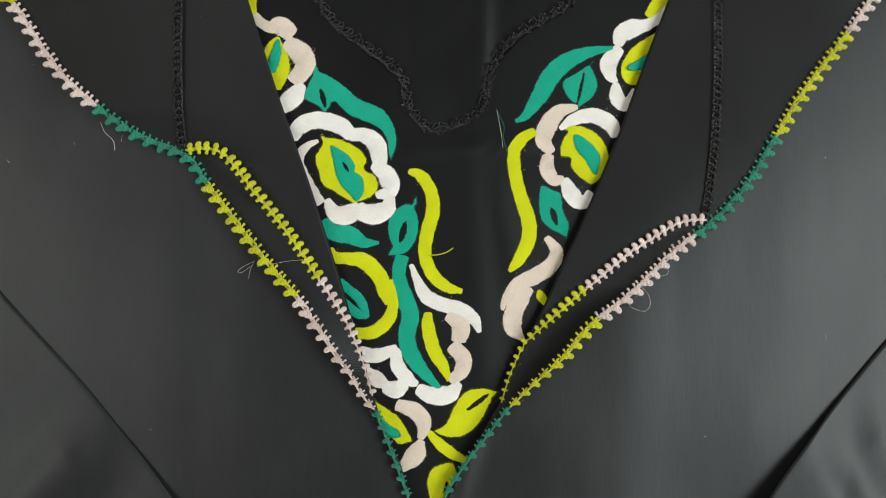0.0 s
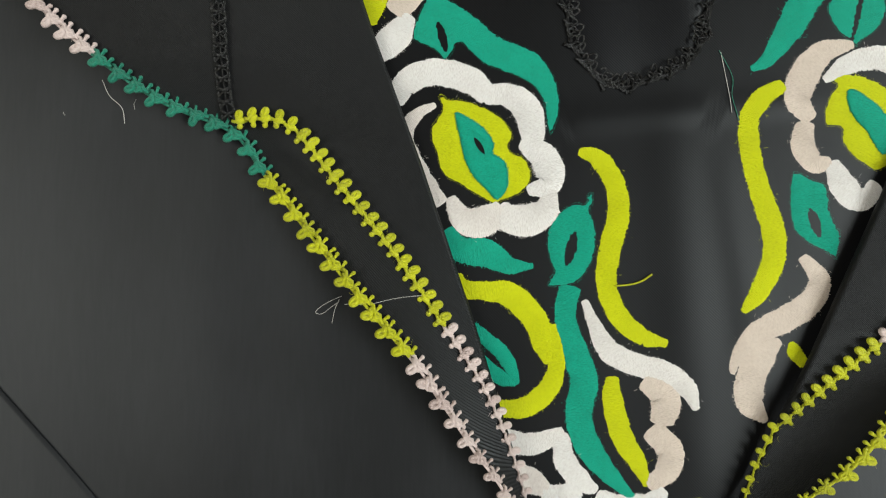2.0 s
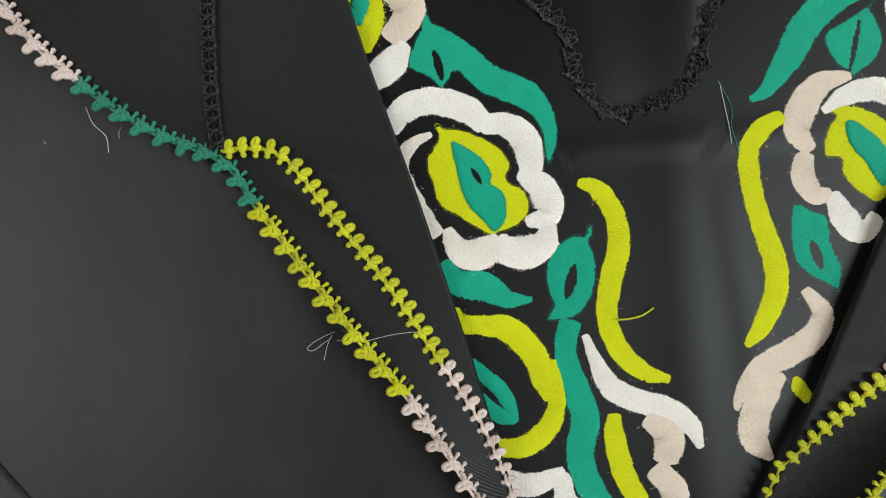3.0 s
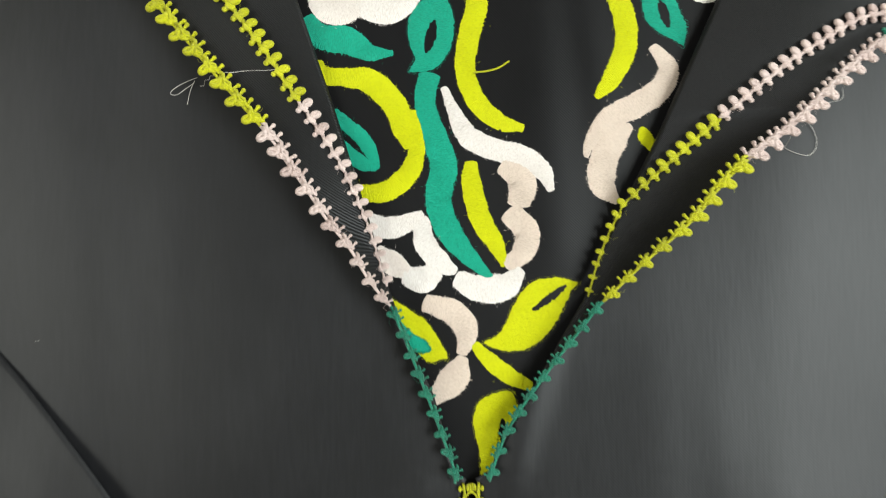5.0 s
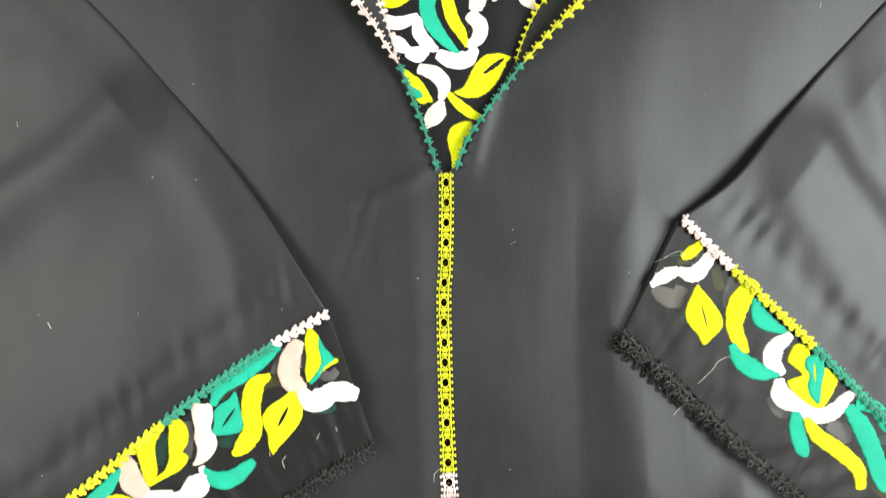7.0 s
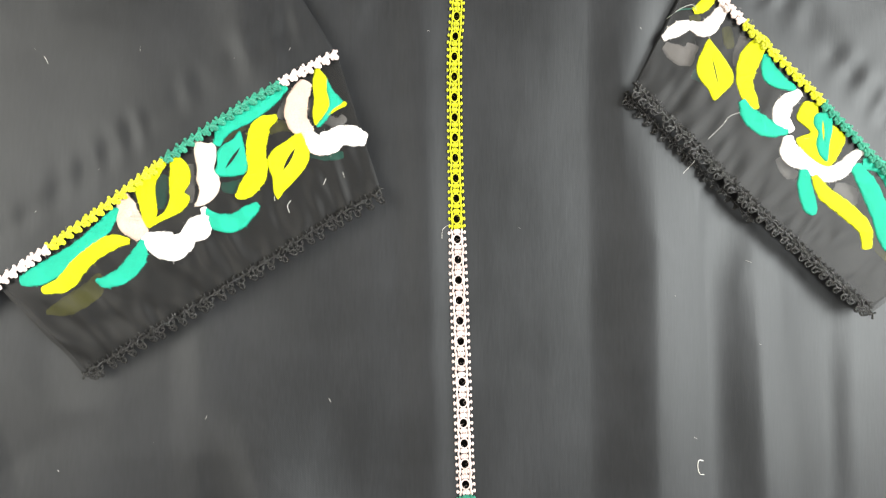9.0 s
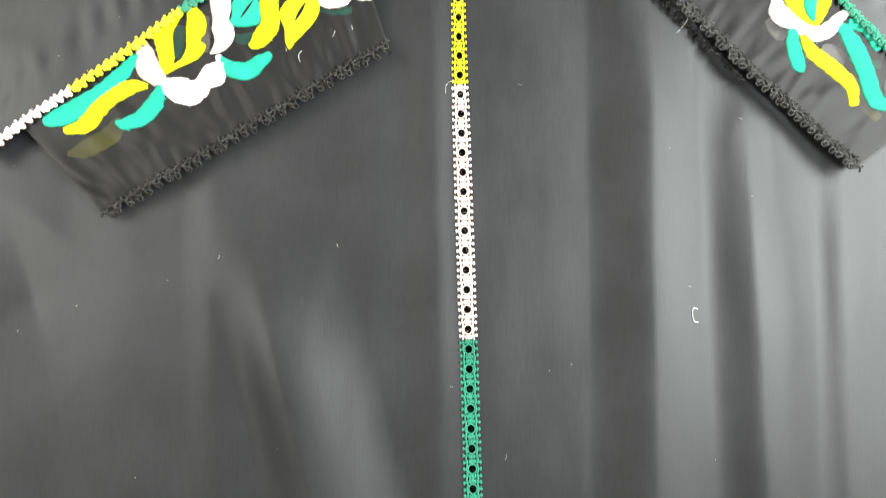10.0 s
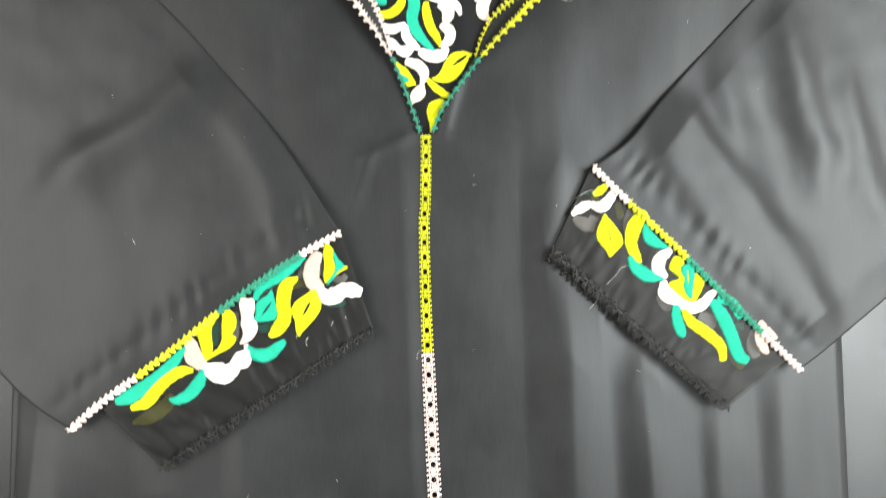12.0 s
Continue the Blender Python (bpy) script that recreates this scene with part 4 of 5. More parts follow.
CUFF_LEFT = [(x + 0.2, y - 0.8) for x, y in TRIM_LEFT[:-1]]
CUFF_RIGHT = [(x - 0.6, y - 0.6) for x, y in TRIM_RIGHT[:-1]] + [(TRIM_RIGHT[-1][0] - 10.0, TRIM_RIGHT[-1][1] + 6.0)]
cuff_left, cuff_left_z, ghost_left_z = cuff(CUFF_LEFT, HEM_LEFT, 14.6, 11.6, 31.0, 2.0)
cuff_right, cuff_right_z, ghost_right_z = cuff(CUFF_RIGHT, HEM_RIGHT, 15.6, 12.2, 57.0, 0.8)
edging("cuff_edging", "knot_stitch", kaftan, TRIM_LEFT[::-1], 4.0, -1, steps_x((-175, "W"), (-128.5, "Y"), (-79, "G"), (0, "W")), lambda x, y: 0.0150, lambda s: 1.25)
edging("cuff_edging", "knot_stitch", kaftan, TRIM_RIGHT, 4.0, -1, steps_x((131, "W"), (169.5, "Y"), (219, "G"), (0, "W")), lambda x, y: 0.0160, lambda s: 1.25)
edging("hem_lace", "hem_picot", kaftan, HEM_LEFT, 5.0, 1, lambda x, y: "K", cuff_left_z, lambda s: 1.4, 0.6, 0.2)
edging("hem_lace", "hem_picot", kaftan, [(x - 3.4, y - 3.2) for x, y in HEM_RIGHT[:3]], 4.6, -1, lambda x, y: "K", ghost_right_z, lambda s: 1.25 - 0.5 * s, 0.5, 0.3)
edging("hem_lace", "hem_picot", kaftan, HEM_RIGHT, 4.4, -1, lambda x, y: "K", cuff_right_z, lambda s: 1.5, 0.7, 0.25)


# ---- embroidery: each motif by knots of x, y and half width in millimetres ----
satin("petal", "I", yoke, yoke_z, (-79.6, 122.6, 2.6), (-73.8, 118.2, 2.6), (-67.4, 118.3, 4.7), (-63.0, 114.9, 3.6))
satin("petal", "I", yoke, yoke_z, (-63.9, 110.0, 3.4), (-58.1, 105.6, 5.2), (-56.0, 99.5, 4.7), (-60.5, 93.1, 3.6))
satin("petal", "W", yoke, yoke_z, (-57.6, 90.5, 2.1), (-60.8, 85.2, 4.6), (-65.8, 80.9, 3.6))
satin("flower_heart", "Y", yoke, yoke_z, (-68.6, 113.2, 1.0), (-69.7, 106.8, 5.7), (-68.8, 97.5, 6.7), (-68.5, 88.2, 2.1))
satin("heart_leaf", "G", yoke, yoke_z, (-68.3, 111.6, 0.8), (-69.4, 104.1, 2.3), (-71.8, 96.6, 2.3), lift=0.9)
satin("bud", "Y", yoke, yoke_z, (-80.4, 133.9, 2.1), (-80.8, 128.5, 2.3), (-79.6, 123.7, 1.3))
satin("petal", "W", yoke, yoke_z, (-60.4, 66.1, 2.1), (-58.0, 71.3, 3.9), (-50.4, 74.5, 4.1), (-40.1, 72.3, 4.1), (-35.0, 68.2, 3.1))
satin("petal", "W", yoke, yoke_z, (-34.4, 67.6, 2.6), (-28.5, 67.7, 3.6), (-22.9, 63.1, 4.4), (-21.5, 55.2, 3.3))
satin("petal", "W", yoke, yoke_z, (-23.5, 53.9, 2.6), (-17.9, 49.0, 4.4), (-16.8, 42.3, 3.8), (-22.4, 40.2, 1.5))
satin("petal", "W", yoke, yoke_z, (-16.2, 40.0, 1.5), (-18.2, 34.1, 4.1), (-24.3, 31.5, 4.8), (-29.9, 33.0, 3.8))
satin("petal", "W", yoke, yoke_z, (-31.4, 33.5, 3.6), (-37.0, 30.9, 4.6), (-42.1, 32.6, 3.6), (-44.7, 37.7, 1.5))
satin("petal", "W", yoke, yoke_z, (-49.7, 64.9, 0.8), (-55.3, 61.7, 2.0), (-58.4, 54.9, 2.8), (-54.2, 45.4, 3.1), (-48.2, 37.0, 2.3))
satin("leaf", "G", yoke, yoke_z, (-46.6, 28.8, 2.5), (-41.9, 23.2, 4.1), (-34.8, 22.2, 4.6), (-28.0, 18.7, 2.8), (-21.4, 18.7, 0.8))
satin("tendril", "Y", yoke, yoke_z, (-43.6, 16.0, 2.0), (-41.3, 12.2, 3.0), (-35.5, 11.5, 3.0), (-27.9, 10.3, 4.1), (-21.0, 3.4, 4.0), (-18.4, -4.1, 3.5), (-17.4, -9.1, 1.0))
satin("tendril", "Y", yoke, yoke_z, (-15.9, 2.2, 1.0), (-14.6, -6.6, 2.3), (-16.8, -15.4, 3.3), (-23.8, -21.2, 3.3), (-32.5, -21.6, 2.5))
satin("leaf", "G", yoke, yoke_z, (-39.6, 0.9, 3.0), (-34.5, -2.4, 2.3), (-29.9, -6.6, 2.5), (-27.4, -11.2, 2.0), (-26.1, -14.9, 0.8))
satin("leaf", "G", yoke, yoke_z, (-39.0, -6.7, 3.0), (-34.4, -10.4, 2.5), (-30.4, -13.2, 2.3), (-26.3, -14.9, 0.8))
satin("stem", "G", yoke, yoke_z, (-11.0, 13.1, 3.6), (-12.4, 3.5, 3.5), (-8.8, -7.9, 4.3), (-7.2, -14.2, 4.5), (-8.7, -24.2, 4.3), (-4.9, -34.1, 4.0), (3.9, -44.0, 1.8), (6.7, -45.5, 0.5))
satin("tendril", "Y", yoke, yoke_z, (-8.4, 51.5, 1.3), (-2.7, 49.2, 3.1), (1.9, 41.9, 3.3), (2.7, 32.9, 3.6), (0.4, 23.9, 3.6), (-0.8, 13.7, 3.3), (2.5, 4.8, 3.3), (8.9, -1.1, 2.8), (16.0, -3.1, 1.3))
satin("tendril", "W", yoke, yoke_z, (-6.9, 8.5, 1.0), (-4.3, 2.2, 2.0), (0.0, -5.4, 3.3), (7.6, -9.1, 3.3), (15.2, -11.1, 3.3), (21.1, -15.4, 2.8), (23.6, -20.9, 1.0))
satin("stem", "Y", yoke, yoke_z, (0.6, -12.4, 2.0), (0.8, -19.2, 3.3), (3.4, -29.2, 3.5), (7.7, -36.6, 2.8), (10.2, -42.8, 1.0))
satin("petal", "I", yoke, yoke_z, (10.2, -14.2, 2.5), (15.2, -17.9, 4.3), (14.5, -24.2, 3.3))
satin("petal", "I", yoke, yoke_z, (12.2, -27.9, 3.3), (16.5, -32.9, 3.8), (15.2, -39.1, 3.3), (11.0, -42.1, 2.0))
satin("petal", "W", yoke, yoke_z, (-3.1, -46.5, 2.5), (2.7, -49.0, 4.0), (10.2, -48.5, 4.0), (14.5, -44.1, 1.5))
satin("petal", "W", yoke, yoke_z, (-28.7, -30.3, 3.0), (-22.4, -31.6, 3.3), (-13.7, -28.6, 2.0))
satin("petal", "W", yoke, yoke_z, (-13.7, -29.6, 2.3), (-12.4, -36.6, 3.3), (-7.3, -42.3, 2.8), (-4.1, -44.0, 1.0))
satin("petal", "W", yoke, yoke_z, (-26.1, -39.0, 2.5), (-21.6, -42.0, 3.5), (-18.5, -44.0, 2.0))
satin("petal", "W", yoke, yoke_z, (-17.8, -45.2, 2.5), (-13.5, -46.4, 4.0), (-9.8, -44.0, 2.5))
satin("petal", "I", yoke, yoke_z, (-12.2, -53.3, 2.5), (-4.8, -55.8, 3.7), (-1.0, -61.2, 3.5), (-2.2, -67.3, 1.5))
satin("petal", "I", yoke, yoke_z, (-2.2, -69.0, 1.5), (-4.7, -74.6, 4.5), (-10.3, -80.1, 2.0))
satin("stem", "Y", yoke, yoke_z, (1.0, -64.9, 1.5), (6.5, -70.5, 2.7), (12.7, -75.0, 2.5), (17.7, -77.2, 1.5))
satin("stem", "G", yoke, yoke_z, (86.7, 110.5, 1.1), (76.0, 108.5, 2.9), (65.3, 104.0, 4.5), (57.3, 96.6, 5.0), (51.9, 87.1, 4.4), (45.3, 77.7, 2.3), (40.6, 75.0, 1.0))
satin("bud", "Y", yoke, yoke_z, (112.9, 137.6, 2.1), (108.7, 131.4, 4.3), (103.1, 125.8, 2.1))
satin("petal", "W", yoke, yoke_z, (112.1, 128.7, 3.7), (104.4, 122.5, 2.7), (96.3, 120.2, 4.5), (90.9, 116.9, 4.2), (89.4, 112.5, 2.1))
satin("petal", "W", yoke, yoke_z, (89.4, 109.8, 2.6), (84.7, 103.7, 4.2), (85.1, 97.8, 3.2), (87.7, 94.3, 1.1))
satin("petal", "W", yoke, yoke_z, (87.7, 93.0, 1.6), (88.1, 87.1, 3.7), (91.5, 82.8, 2.6), (96.9, 89.1, 2.6))
satin("flower_heart", "Y", yoke, yoke_z, (108.3, 117.7, 1.1), (104.2, 112.7, 3.7), (98.7, 106.6, 5.5), (95.3, 98.5, 5.8), (98.4, 93.7, 2.1))
satin("heart_leaf", "G", yoke, yoke_z, (106.7, 108.1, 1.9), (99.9, 102.9, 2.4), (93.2, 100.6, 1.1), lift=0.9)
satin("petal", "I", yoke, yoke_z, (69.0, 82.0, 1.3), (61.1, 79.8, 3.4), (55.7, 73.3, 4.4), (53.5, 65.9, 3.9), (56.9, 61.2, 2.1))
satin("petal", "I", yoke, yoke_z, (55.6, 58.6, 2.6), (55.0, 53.3, 3.6), (58.0, 48.1, 3.1), (62.0, 48.1, 1.6))
satin("petal", "W", yoke, yoke_z, (61.5, 71.8, 1.0), (67.6, 76.1, 2.9), (76.8, 78.1, 3.7), (84.7, 74.2, 3.9), (86.7, 68.9, 2.1))
satin("petal", "W", yoke, yoke_z, (63.2, 47.6, 2.1), (66.3, 41.1, 4.1), (70.9, 37.2, 3.1), (74.9, 41.1, 2.6))
satin("tendril", "Y", yoke, yoke_z, (49.9, 70.4, 2.1), (43.9, 67.1, 3.1), (39.9, 60.5, 3.4), (40.4, 50.0, 3.4), (42.9, 39.6, 3.6), (46.2, 29.3, 3.9), (46.1, 20.2, 3.8), (41.6, 11.2, 3.1), (37.0, 5.9, 1.0))
satin("tendril", "I", yoke, yoke_z, (54.6, 21.0, 1.5), (58.9, 15.1, 3.1), (56.3, 8.7, 3.6), (48.5, 3.6, 3.8), (40.8, -0.2, 3.3), (35.6, -6.6, 2.0), (34.1, -11.1, 0.8))
satin("petal", "I", yoke, yoke_z, (47.2, -2.3, 1.0), (43.3, -5.3, 3.8), (39.4, -11.6, 4.3), (38.8, -19.2, 4.1), (43.1, -24.2, 1.0))
satin("bud", "Y", yoke, yoke_z, (50.5, -2.5, 0.8), (51.7, -5.3, 2.5), (54.3, -9.1, 1.5))
satin("leaf", "G", cuff_left, cuff_left_z, (-187.8, -269.4, 2.0), (-180.8, -266.9, 4.2), (-172.6, -261.9, 4.2), (-163.2, -254.4, 3.2), (-155.0, -246.9, 3.2), (-149.2, -239.4, 2.0), (-147.3, -237.6, 0.7))
satin("petal", "P", cuff_left, cuff_left_z, (-146.4, -231.9, 2.0), (-144.4, -237.3, 3.7), (-142.9, -243.5, 4.7), (-138.0, -248.3, 3.0))
satin("petal", "W", cuff_left, cuff_left_z, (-136.5, -249.8, 2.0), (-129.7, -252.7, 5.2), (-123.0, -253.6, 5.2), (-117.7, -249.3, 2.7))
satin("petal", "W", cuff_left, cuff_left_z, (-119.4, -248.8, 2.2), (-114.1, -245.7, 5.0), (-110.5, -240.4, 2.5), (-111.6, -236.9, 1.0))
satin("leaf", "G", cuff_left, cuff_left_z, (-106.6, -209.1, 1.5), (-102.6, -200.9, 3.5), (-94.1, -194.4, 4.8), (-84.3, -187.8, 4.0), (-76.4, -182.3, 1.5))
satin("tendril", "Y", cuff_left, cuff_left_z, (-80.5, -195.8, 1.0), (-87.3, -200.5, 4.0), (-89.4, -210.7, 4.2), (-88.8, -220.7, 4.2), (-93.6, -228.3, 3.8), (-97.9, -231.7, 1.2))
satin("leaf", "G", cuff_left, cuff_left_z, (-111.1, -237.4, 1.0), (-105.6, -242.6, 3.7), (-98.3, -242.7, 4.0), (-91.0, -237.1, 2.8), (-88.1, -234.5, 1.3))
satin("petal", "P", cuff_left, cuff_left_z, (-68.2, -181.0, 2.5), (-71.8, -189.2, 4.3), (-71.7, -197.6, 4.3), (-67.2, -202.5, 3.0))
satin("petal", "W", cuff_left, cuff_left_z, (-67.2, -202.5, 1.5), (-62.9, -207.5, 4.3), (-56.2, -206.1, 4.5), (-53.2, -202.2, 2.5))
satin("petal", "W", cuff_left, cuff_left_z, (-54.2, -203.5, 3.3), (-47.2, -203.8, 4.1), (-42.1, -205.2, 2.3))
satin("tendril", "Y", cuff_left, cuff_left_z, (-178.6, -273.1, 1.5), (-170.3, -270.0, 3.7), (-164.5, -262.5, 4.2), (-157.5, -255.4, 4.2), (-149.1, -251.8, 3.0), (-142.6, -251.7, 1.0))
satin("leaf", "G", cuff_left, cuff_left_z, (-137.1, -250.8, 1.2), (-139.3, -258.4, 3.7), (-145.2, -265.9, 3.7), (-152.4, -269.3, 2.5), (-156.7, -268.6, 1.0))
satin("back_leaf", "O", cuff_left, ghost_left_z, (-179.1, -282.9, 1.2), (-170.8, -280.3, 4.0), (-161.3, -274.0, 4.5), (-155.4, -266.5, 2.5), puff=0.5)
satin("back_leaf", "G", cuff_left, ghost_left_z, (-129.3, -222.1, 2.0), (-131.6, -229.7, 3.3), (-131.5, -237.3, 2.0), puff=0.5)
satin("back_petal", "W", cuff_left, ghost_left_z, (-119.5, -218.1, 2.0), (-118.7, -225.6, 2.0), (-119.3, -233.2, 2.0), puff=0.5)
satin("back_leaf", "O", cuff_left, ghost_left_z, (-104.9, -206.3, 3.0), (-98.7, -200.3, 3.3), (-92.0, -198.3, 2.0), puff=0.5)
satin("back_leaf", "G", cuff_left, ghost_left_z, (-105.1, -227.1, 2.0), (-99.6, -227.0, 3.0), (-94.7, -224.4, 2.0), puff=0.5)
satin("back_leaf", "O", cuff_left, ghost_left_z, (-87.5, -203.3, 1.3), (-80.0, -199.3, 2.5), (-73.7, -199.9, 2.0), puff=0.5)
satin("back_petal", "W", cuff_left, ghost_left_z, (-80.0, -195.4, 1.5), (-77.1, -189.7, 2.0), (-75.1, -185.0, 1.3), puff=0.5)
satin("back_leaf", "G", cuff_left, ghost_left_z, (-67.2, -211.8, 1.3), (-58.4, -212.3, 2.3), (-51.5, -211.7, 1.5), puff=0.5)
satin("back_petal", "W", cuff_left, ghost_left_z, (-65.0, -187.3, 1.5), (-66.0, -192.5, 1.8), (-54.7, -197.3, 2.1), (-51.7, -194.7, 1.5), puff=0.5)
satin("bud", "Y", cuff_right, cuff_right_z, (107.6, -143.7, 1.5), (112.1, -141.1, 2.6), (117.4, -136.6, 1.5))
satin("petal", "W", cuff_right, cuff_right_z, (93.9, -156.1, 1.1), (99.9, -152.1, 2.9), (105.6, -149.5, 1.8))
satin("petal", "W", cuff_right, cuff_right_z, (107.0, -149.9, 1.8), (113.4, -151.4, 3.3), (118.7, -146.2, 2.9), (122.6, -139.9, 1.8))
satin("tendril", "Y", cuff_right, cuff_right_z, (142.2, -154.7, 2.9), (134.8, -163.9, 4.8), (132.2, -174.9, 4.0), (135.8, -184.0, 2.9), (138.3, -187.7, 1.1))
satin("leaf", "G", cuff_right, cuff_right_z, (141.6, -162.4, 1.5), (144.4, -171.2, 4.0), (150.3, -175.7, 2.9), (156.3, -177.9, 1.1))
satin("leaf", "G", cuff_right, cuff_right_z, (131.3, -183.6, 1.8), (135.6, -191.3, 4.0), (143.7, -196.5, 4.0), (153.1, -197.7, 1.5))
satin("petal", "W", cuff_right, cuff_right_z, (158.1, -180.1, 1.8), (151.1, -185.6, 3.7), (150.2, -192.5, 3.7), (155.0, -196.9, 1.5))
satin("petal", "W", cuff_right, cuff_right_z, (153.3, -200.6, 1.8), (154.6, -207.9, 4.4), (162.1, -212.0, 3.3))
satin("petal", "W", cuff_right, cuff_right_z, (162.8, -212.7, 3.3), (171.7, -217.2, 3.3), (179.4, -214.7, 3.3), (184.9, -208.6, 2.2), (190.0, -206.4, 1.1))
satin("leaf", "G", cuff_right, cuff_right_z, (161.2, -215.2, 2.2), (161.7, -224.3, 3.6), (164.4, -232.7, 3.3), (165.8, -236.3, 1.5))
satin("tendril", "Y", cuff_right, cuff_right_z, (166.0, -217.8, 1.8), (171.1, -226.3, 3.3), (182.2, -234.4, 3.7), (190.6, -242.9, 3.3), (192.2, -252.0, 2.2))
satin("stem", "G", cuff_right, cuff_right_z, (184.8, -212.9, 2.6), (192.1, -222.9, 4.4), (198.4, -237.6, 4.4), (202.6, -248.6, 4.0), (208.6, -252.3, 2.6))
satin("leaf", "G", cuff_right, cuff_right_z, (188.6, -211.9, 2.6), (198.1, -213.8, 3.3), (205.4, -223.8, 3.7))
satin("petal", "P", cuff_right, cuff_right_z, (219.5, -227.7, 3.0), (216.9, -236.0, 3.3), (218.9, -243.4, 2.9), (221.8, -247.1, 1.1))
satin("petal", "P", cuff_right, cuff_right_z, (222.4, -231.7, 2.2), (227.6, -237.3, 1.8))
satin("back_petal", "W", cuff_right, ghost_right_z, (96.6, -158.3, 1.8), (102.6, -162.0, 4.1), (108.5, -163.5, 3.3), puff=0.5)
satin("back_petal", "W", cuff_right, ghost_right_z, (106.8, -157.9, 1.5), (110.5, -159.8, 2.2), puff=0.5)
satin("back_leaf", "O", cuff_right, ghost_right_z, (107.4, -145.7, 1.5), (112.7, -144.9, 1.8), puff=0.5)
satin("back_leaf", "O", cuff_right, ghost_right_z, (125.2, -148.6, 2.2), (126.5, -155.3, 2.6), (126.8, -159.0, 1.5), puff=0.5)
satin("back_petal", "W", cuff_right, ghost_right_z, (133.8, -154.2, 2.2), (132.0, -161.6, 3.0), (130.4, -166.5, 1.5), puff=0.5)
satin("back_leaf", "G", cuff_right, ghost_right_z, (109.1, -170.8, 2.2), (115.1, -172.7, 2.6), puff=0.5)
satin("back_petal", "W", cuff_right, ghost_right_z, (152.0, -209.8, 2.2), (155.7, -215.4, 3.0), (159.4, -217.3, 1.8), puff=0.5)
satin("back_petal", "W", cuff_right, ghost_right_z, (179.1, -223.0, 2.2), (185.2, -226.1, 4.1), (187.3, -230.5, 1.9), puff=0.5)
satin("back_petal", "W", cuff_right, ghost_right_z, (215.8, -234.6, 3.0), (213.9, -242.7, 3.7), (216.0, -249.4, 2.6), puff=0.5)
satin("back_leaf", "O", cuff_right, ghost_right_z, (194.8, -238.0, 2.2), (201.2, -251.0, 3.0), (207.2, -257.3, 2.2), puff=0.5)
satin("back_leaf", "G", cuff_right, ghost_right_z, (202.0, -230.0, 1.9), (208.2, -230.1, 2.6), puff=0.5)
# broad leaves and flower hearts: thread direction in degrees, then the outline; slit: its two ends and half width
patch("flower_heart", "Y", yoke, yoke_z, 20, (-48.7, 67.0), (-47.4, 68.0), (-45.5, 66.7), (-42.6, 66.7), (-37.0, 65.0), (-31.7, 62.4), (-28.5, 59.2), (-27.0, 56.0), (-28.2, 53.2), (-27.1, 51.1), (-24.2, 50.0), (-22.2, 47.2), (-21.7, 44.0), (-23.2, 40.8), (-25.9, 38.8), (-29.1, 37.5), (-32.8, 36.2), (-35.5, 37.6), (-39.1, 39.6), (-42.6, 41.9), (-45.8, 43.5), (-48.2, 46.3), (-49.3, 50.8), (-50.8, 54.8), (-50.6, 58.8), (-49.0, 61.3), (-47.7, 63.7), slit=(-38.7, 56.0, -34.9, 50.1, 1.1))
patch("heart_leaf", "G", yoke, yoke_z, 25, (-43.4, 62.6), (-40.2, 61.3), (-36.5, 58.9), (-33.8, 55.9), (-32.7, 53.2), (-33.0, 50.8), (-30.6, 49.5), (-28.9, 46.8), (-28.6, 43.6), (-29.1, 40.4), (-31.8, 37.6), (-34.7, 40.4), (-37.8, 43.5), (-40.2, 47.2), (-41.6, 51.6), (-42.6, 56.4), (-43.4, 59.7), slit=(-38.4, 55.6, -35.2, 50.5, 0.8), lift=0.5)
patch("stem", "G", yoke, yoke_z, 50, (-51.0, 102.5), (-50.3, 99.7), (-49.0, 97.3), (-45.8, 95.9), (-40.9, 92.9), (-36.0, 89.2), (-31.2, 85.1), (-25.5, 82.6), (-19.9, 79.8), (-15.9, 74.4), (-13.9, 68.7), (-13.8, 62.9), (-15.3, 58.1), (-16.6, 56.3), (-17.7, 58.9), (-18.0, 62.9), (-19.2, 67.0), (-21.6, 70.3), (-25.6, 72.7), (-30.5, 74.7), (-35.3, 76.5), (-39.0, 79.8), (-42.6, 82.9), (-44.5, 80.1), (-46.6, 77.8), (-48.7, 79.8), (-51.5, 81.7), (-55.8, 83.7), (-56.2, 86.7), (-54.7, 90.8), (-53.1, 95.0), (-52.0, 99.2), slit=(-48.7, 88.7, -46.4, 80.9, 0.7))
patch("leaf", "G", yoke, yoke_z, 10, (-4.4, 39.6), (-4.1, 36.4), (-5.1, 34.8), (-3.6, 30.0), (-3.5, 24.5), (-4.7, 19.7), (-7.1, 15.8), (-9.5, 13.8), (-13.5, 12.7), (-17.4, 13.0), (-16.9, 15.0), (-15.8, 17.4), (-17.0, 20.5), (-17.8, 25.3), (-16.9, 30.0), (-13.2, 34.8), (-9.2, 36.8), (-6.8, 36.4), (-6.0, 38.8), slit=(-9.6, 28.1, -11.8, 19.3, 1.1))
patch("leaf", "G", yoke, yoke_z, -30, (77.2, 103.7), (76.3, 102.0), (77.8, 98.7), (79.2, 94.5), (79.0, 90.3), (76.4, 86.1), (73.0, 83.6), (70.4, 81.5), (68.9, 82.8), (65.7, 85.3), (63.1, 89.4), (62.4, 92.8), (63.7, 95.3), (67.9, 97.8), (73.0, 101.2), slit=(72.8, 97.8, 69.4, 83.6, 0.4))
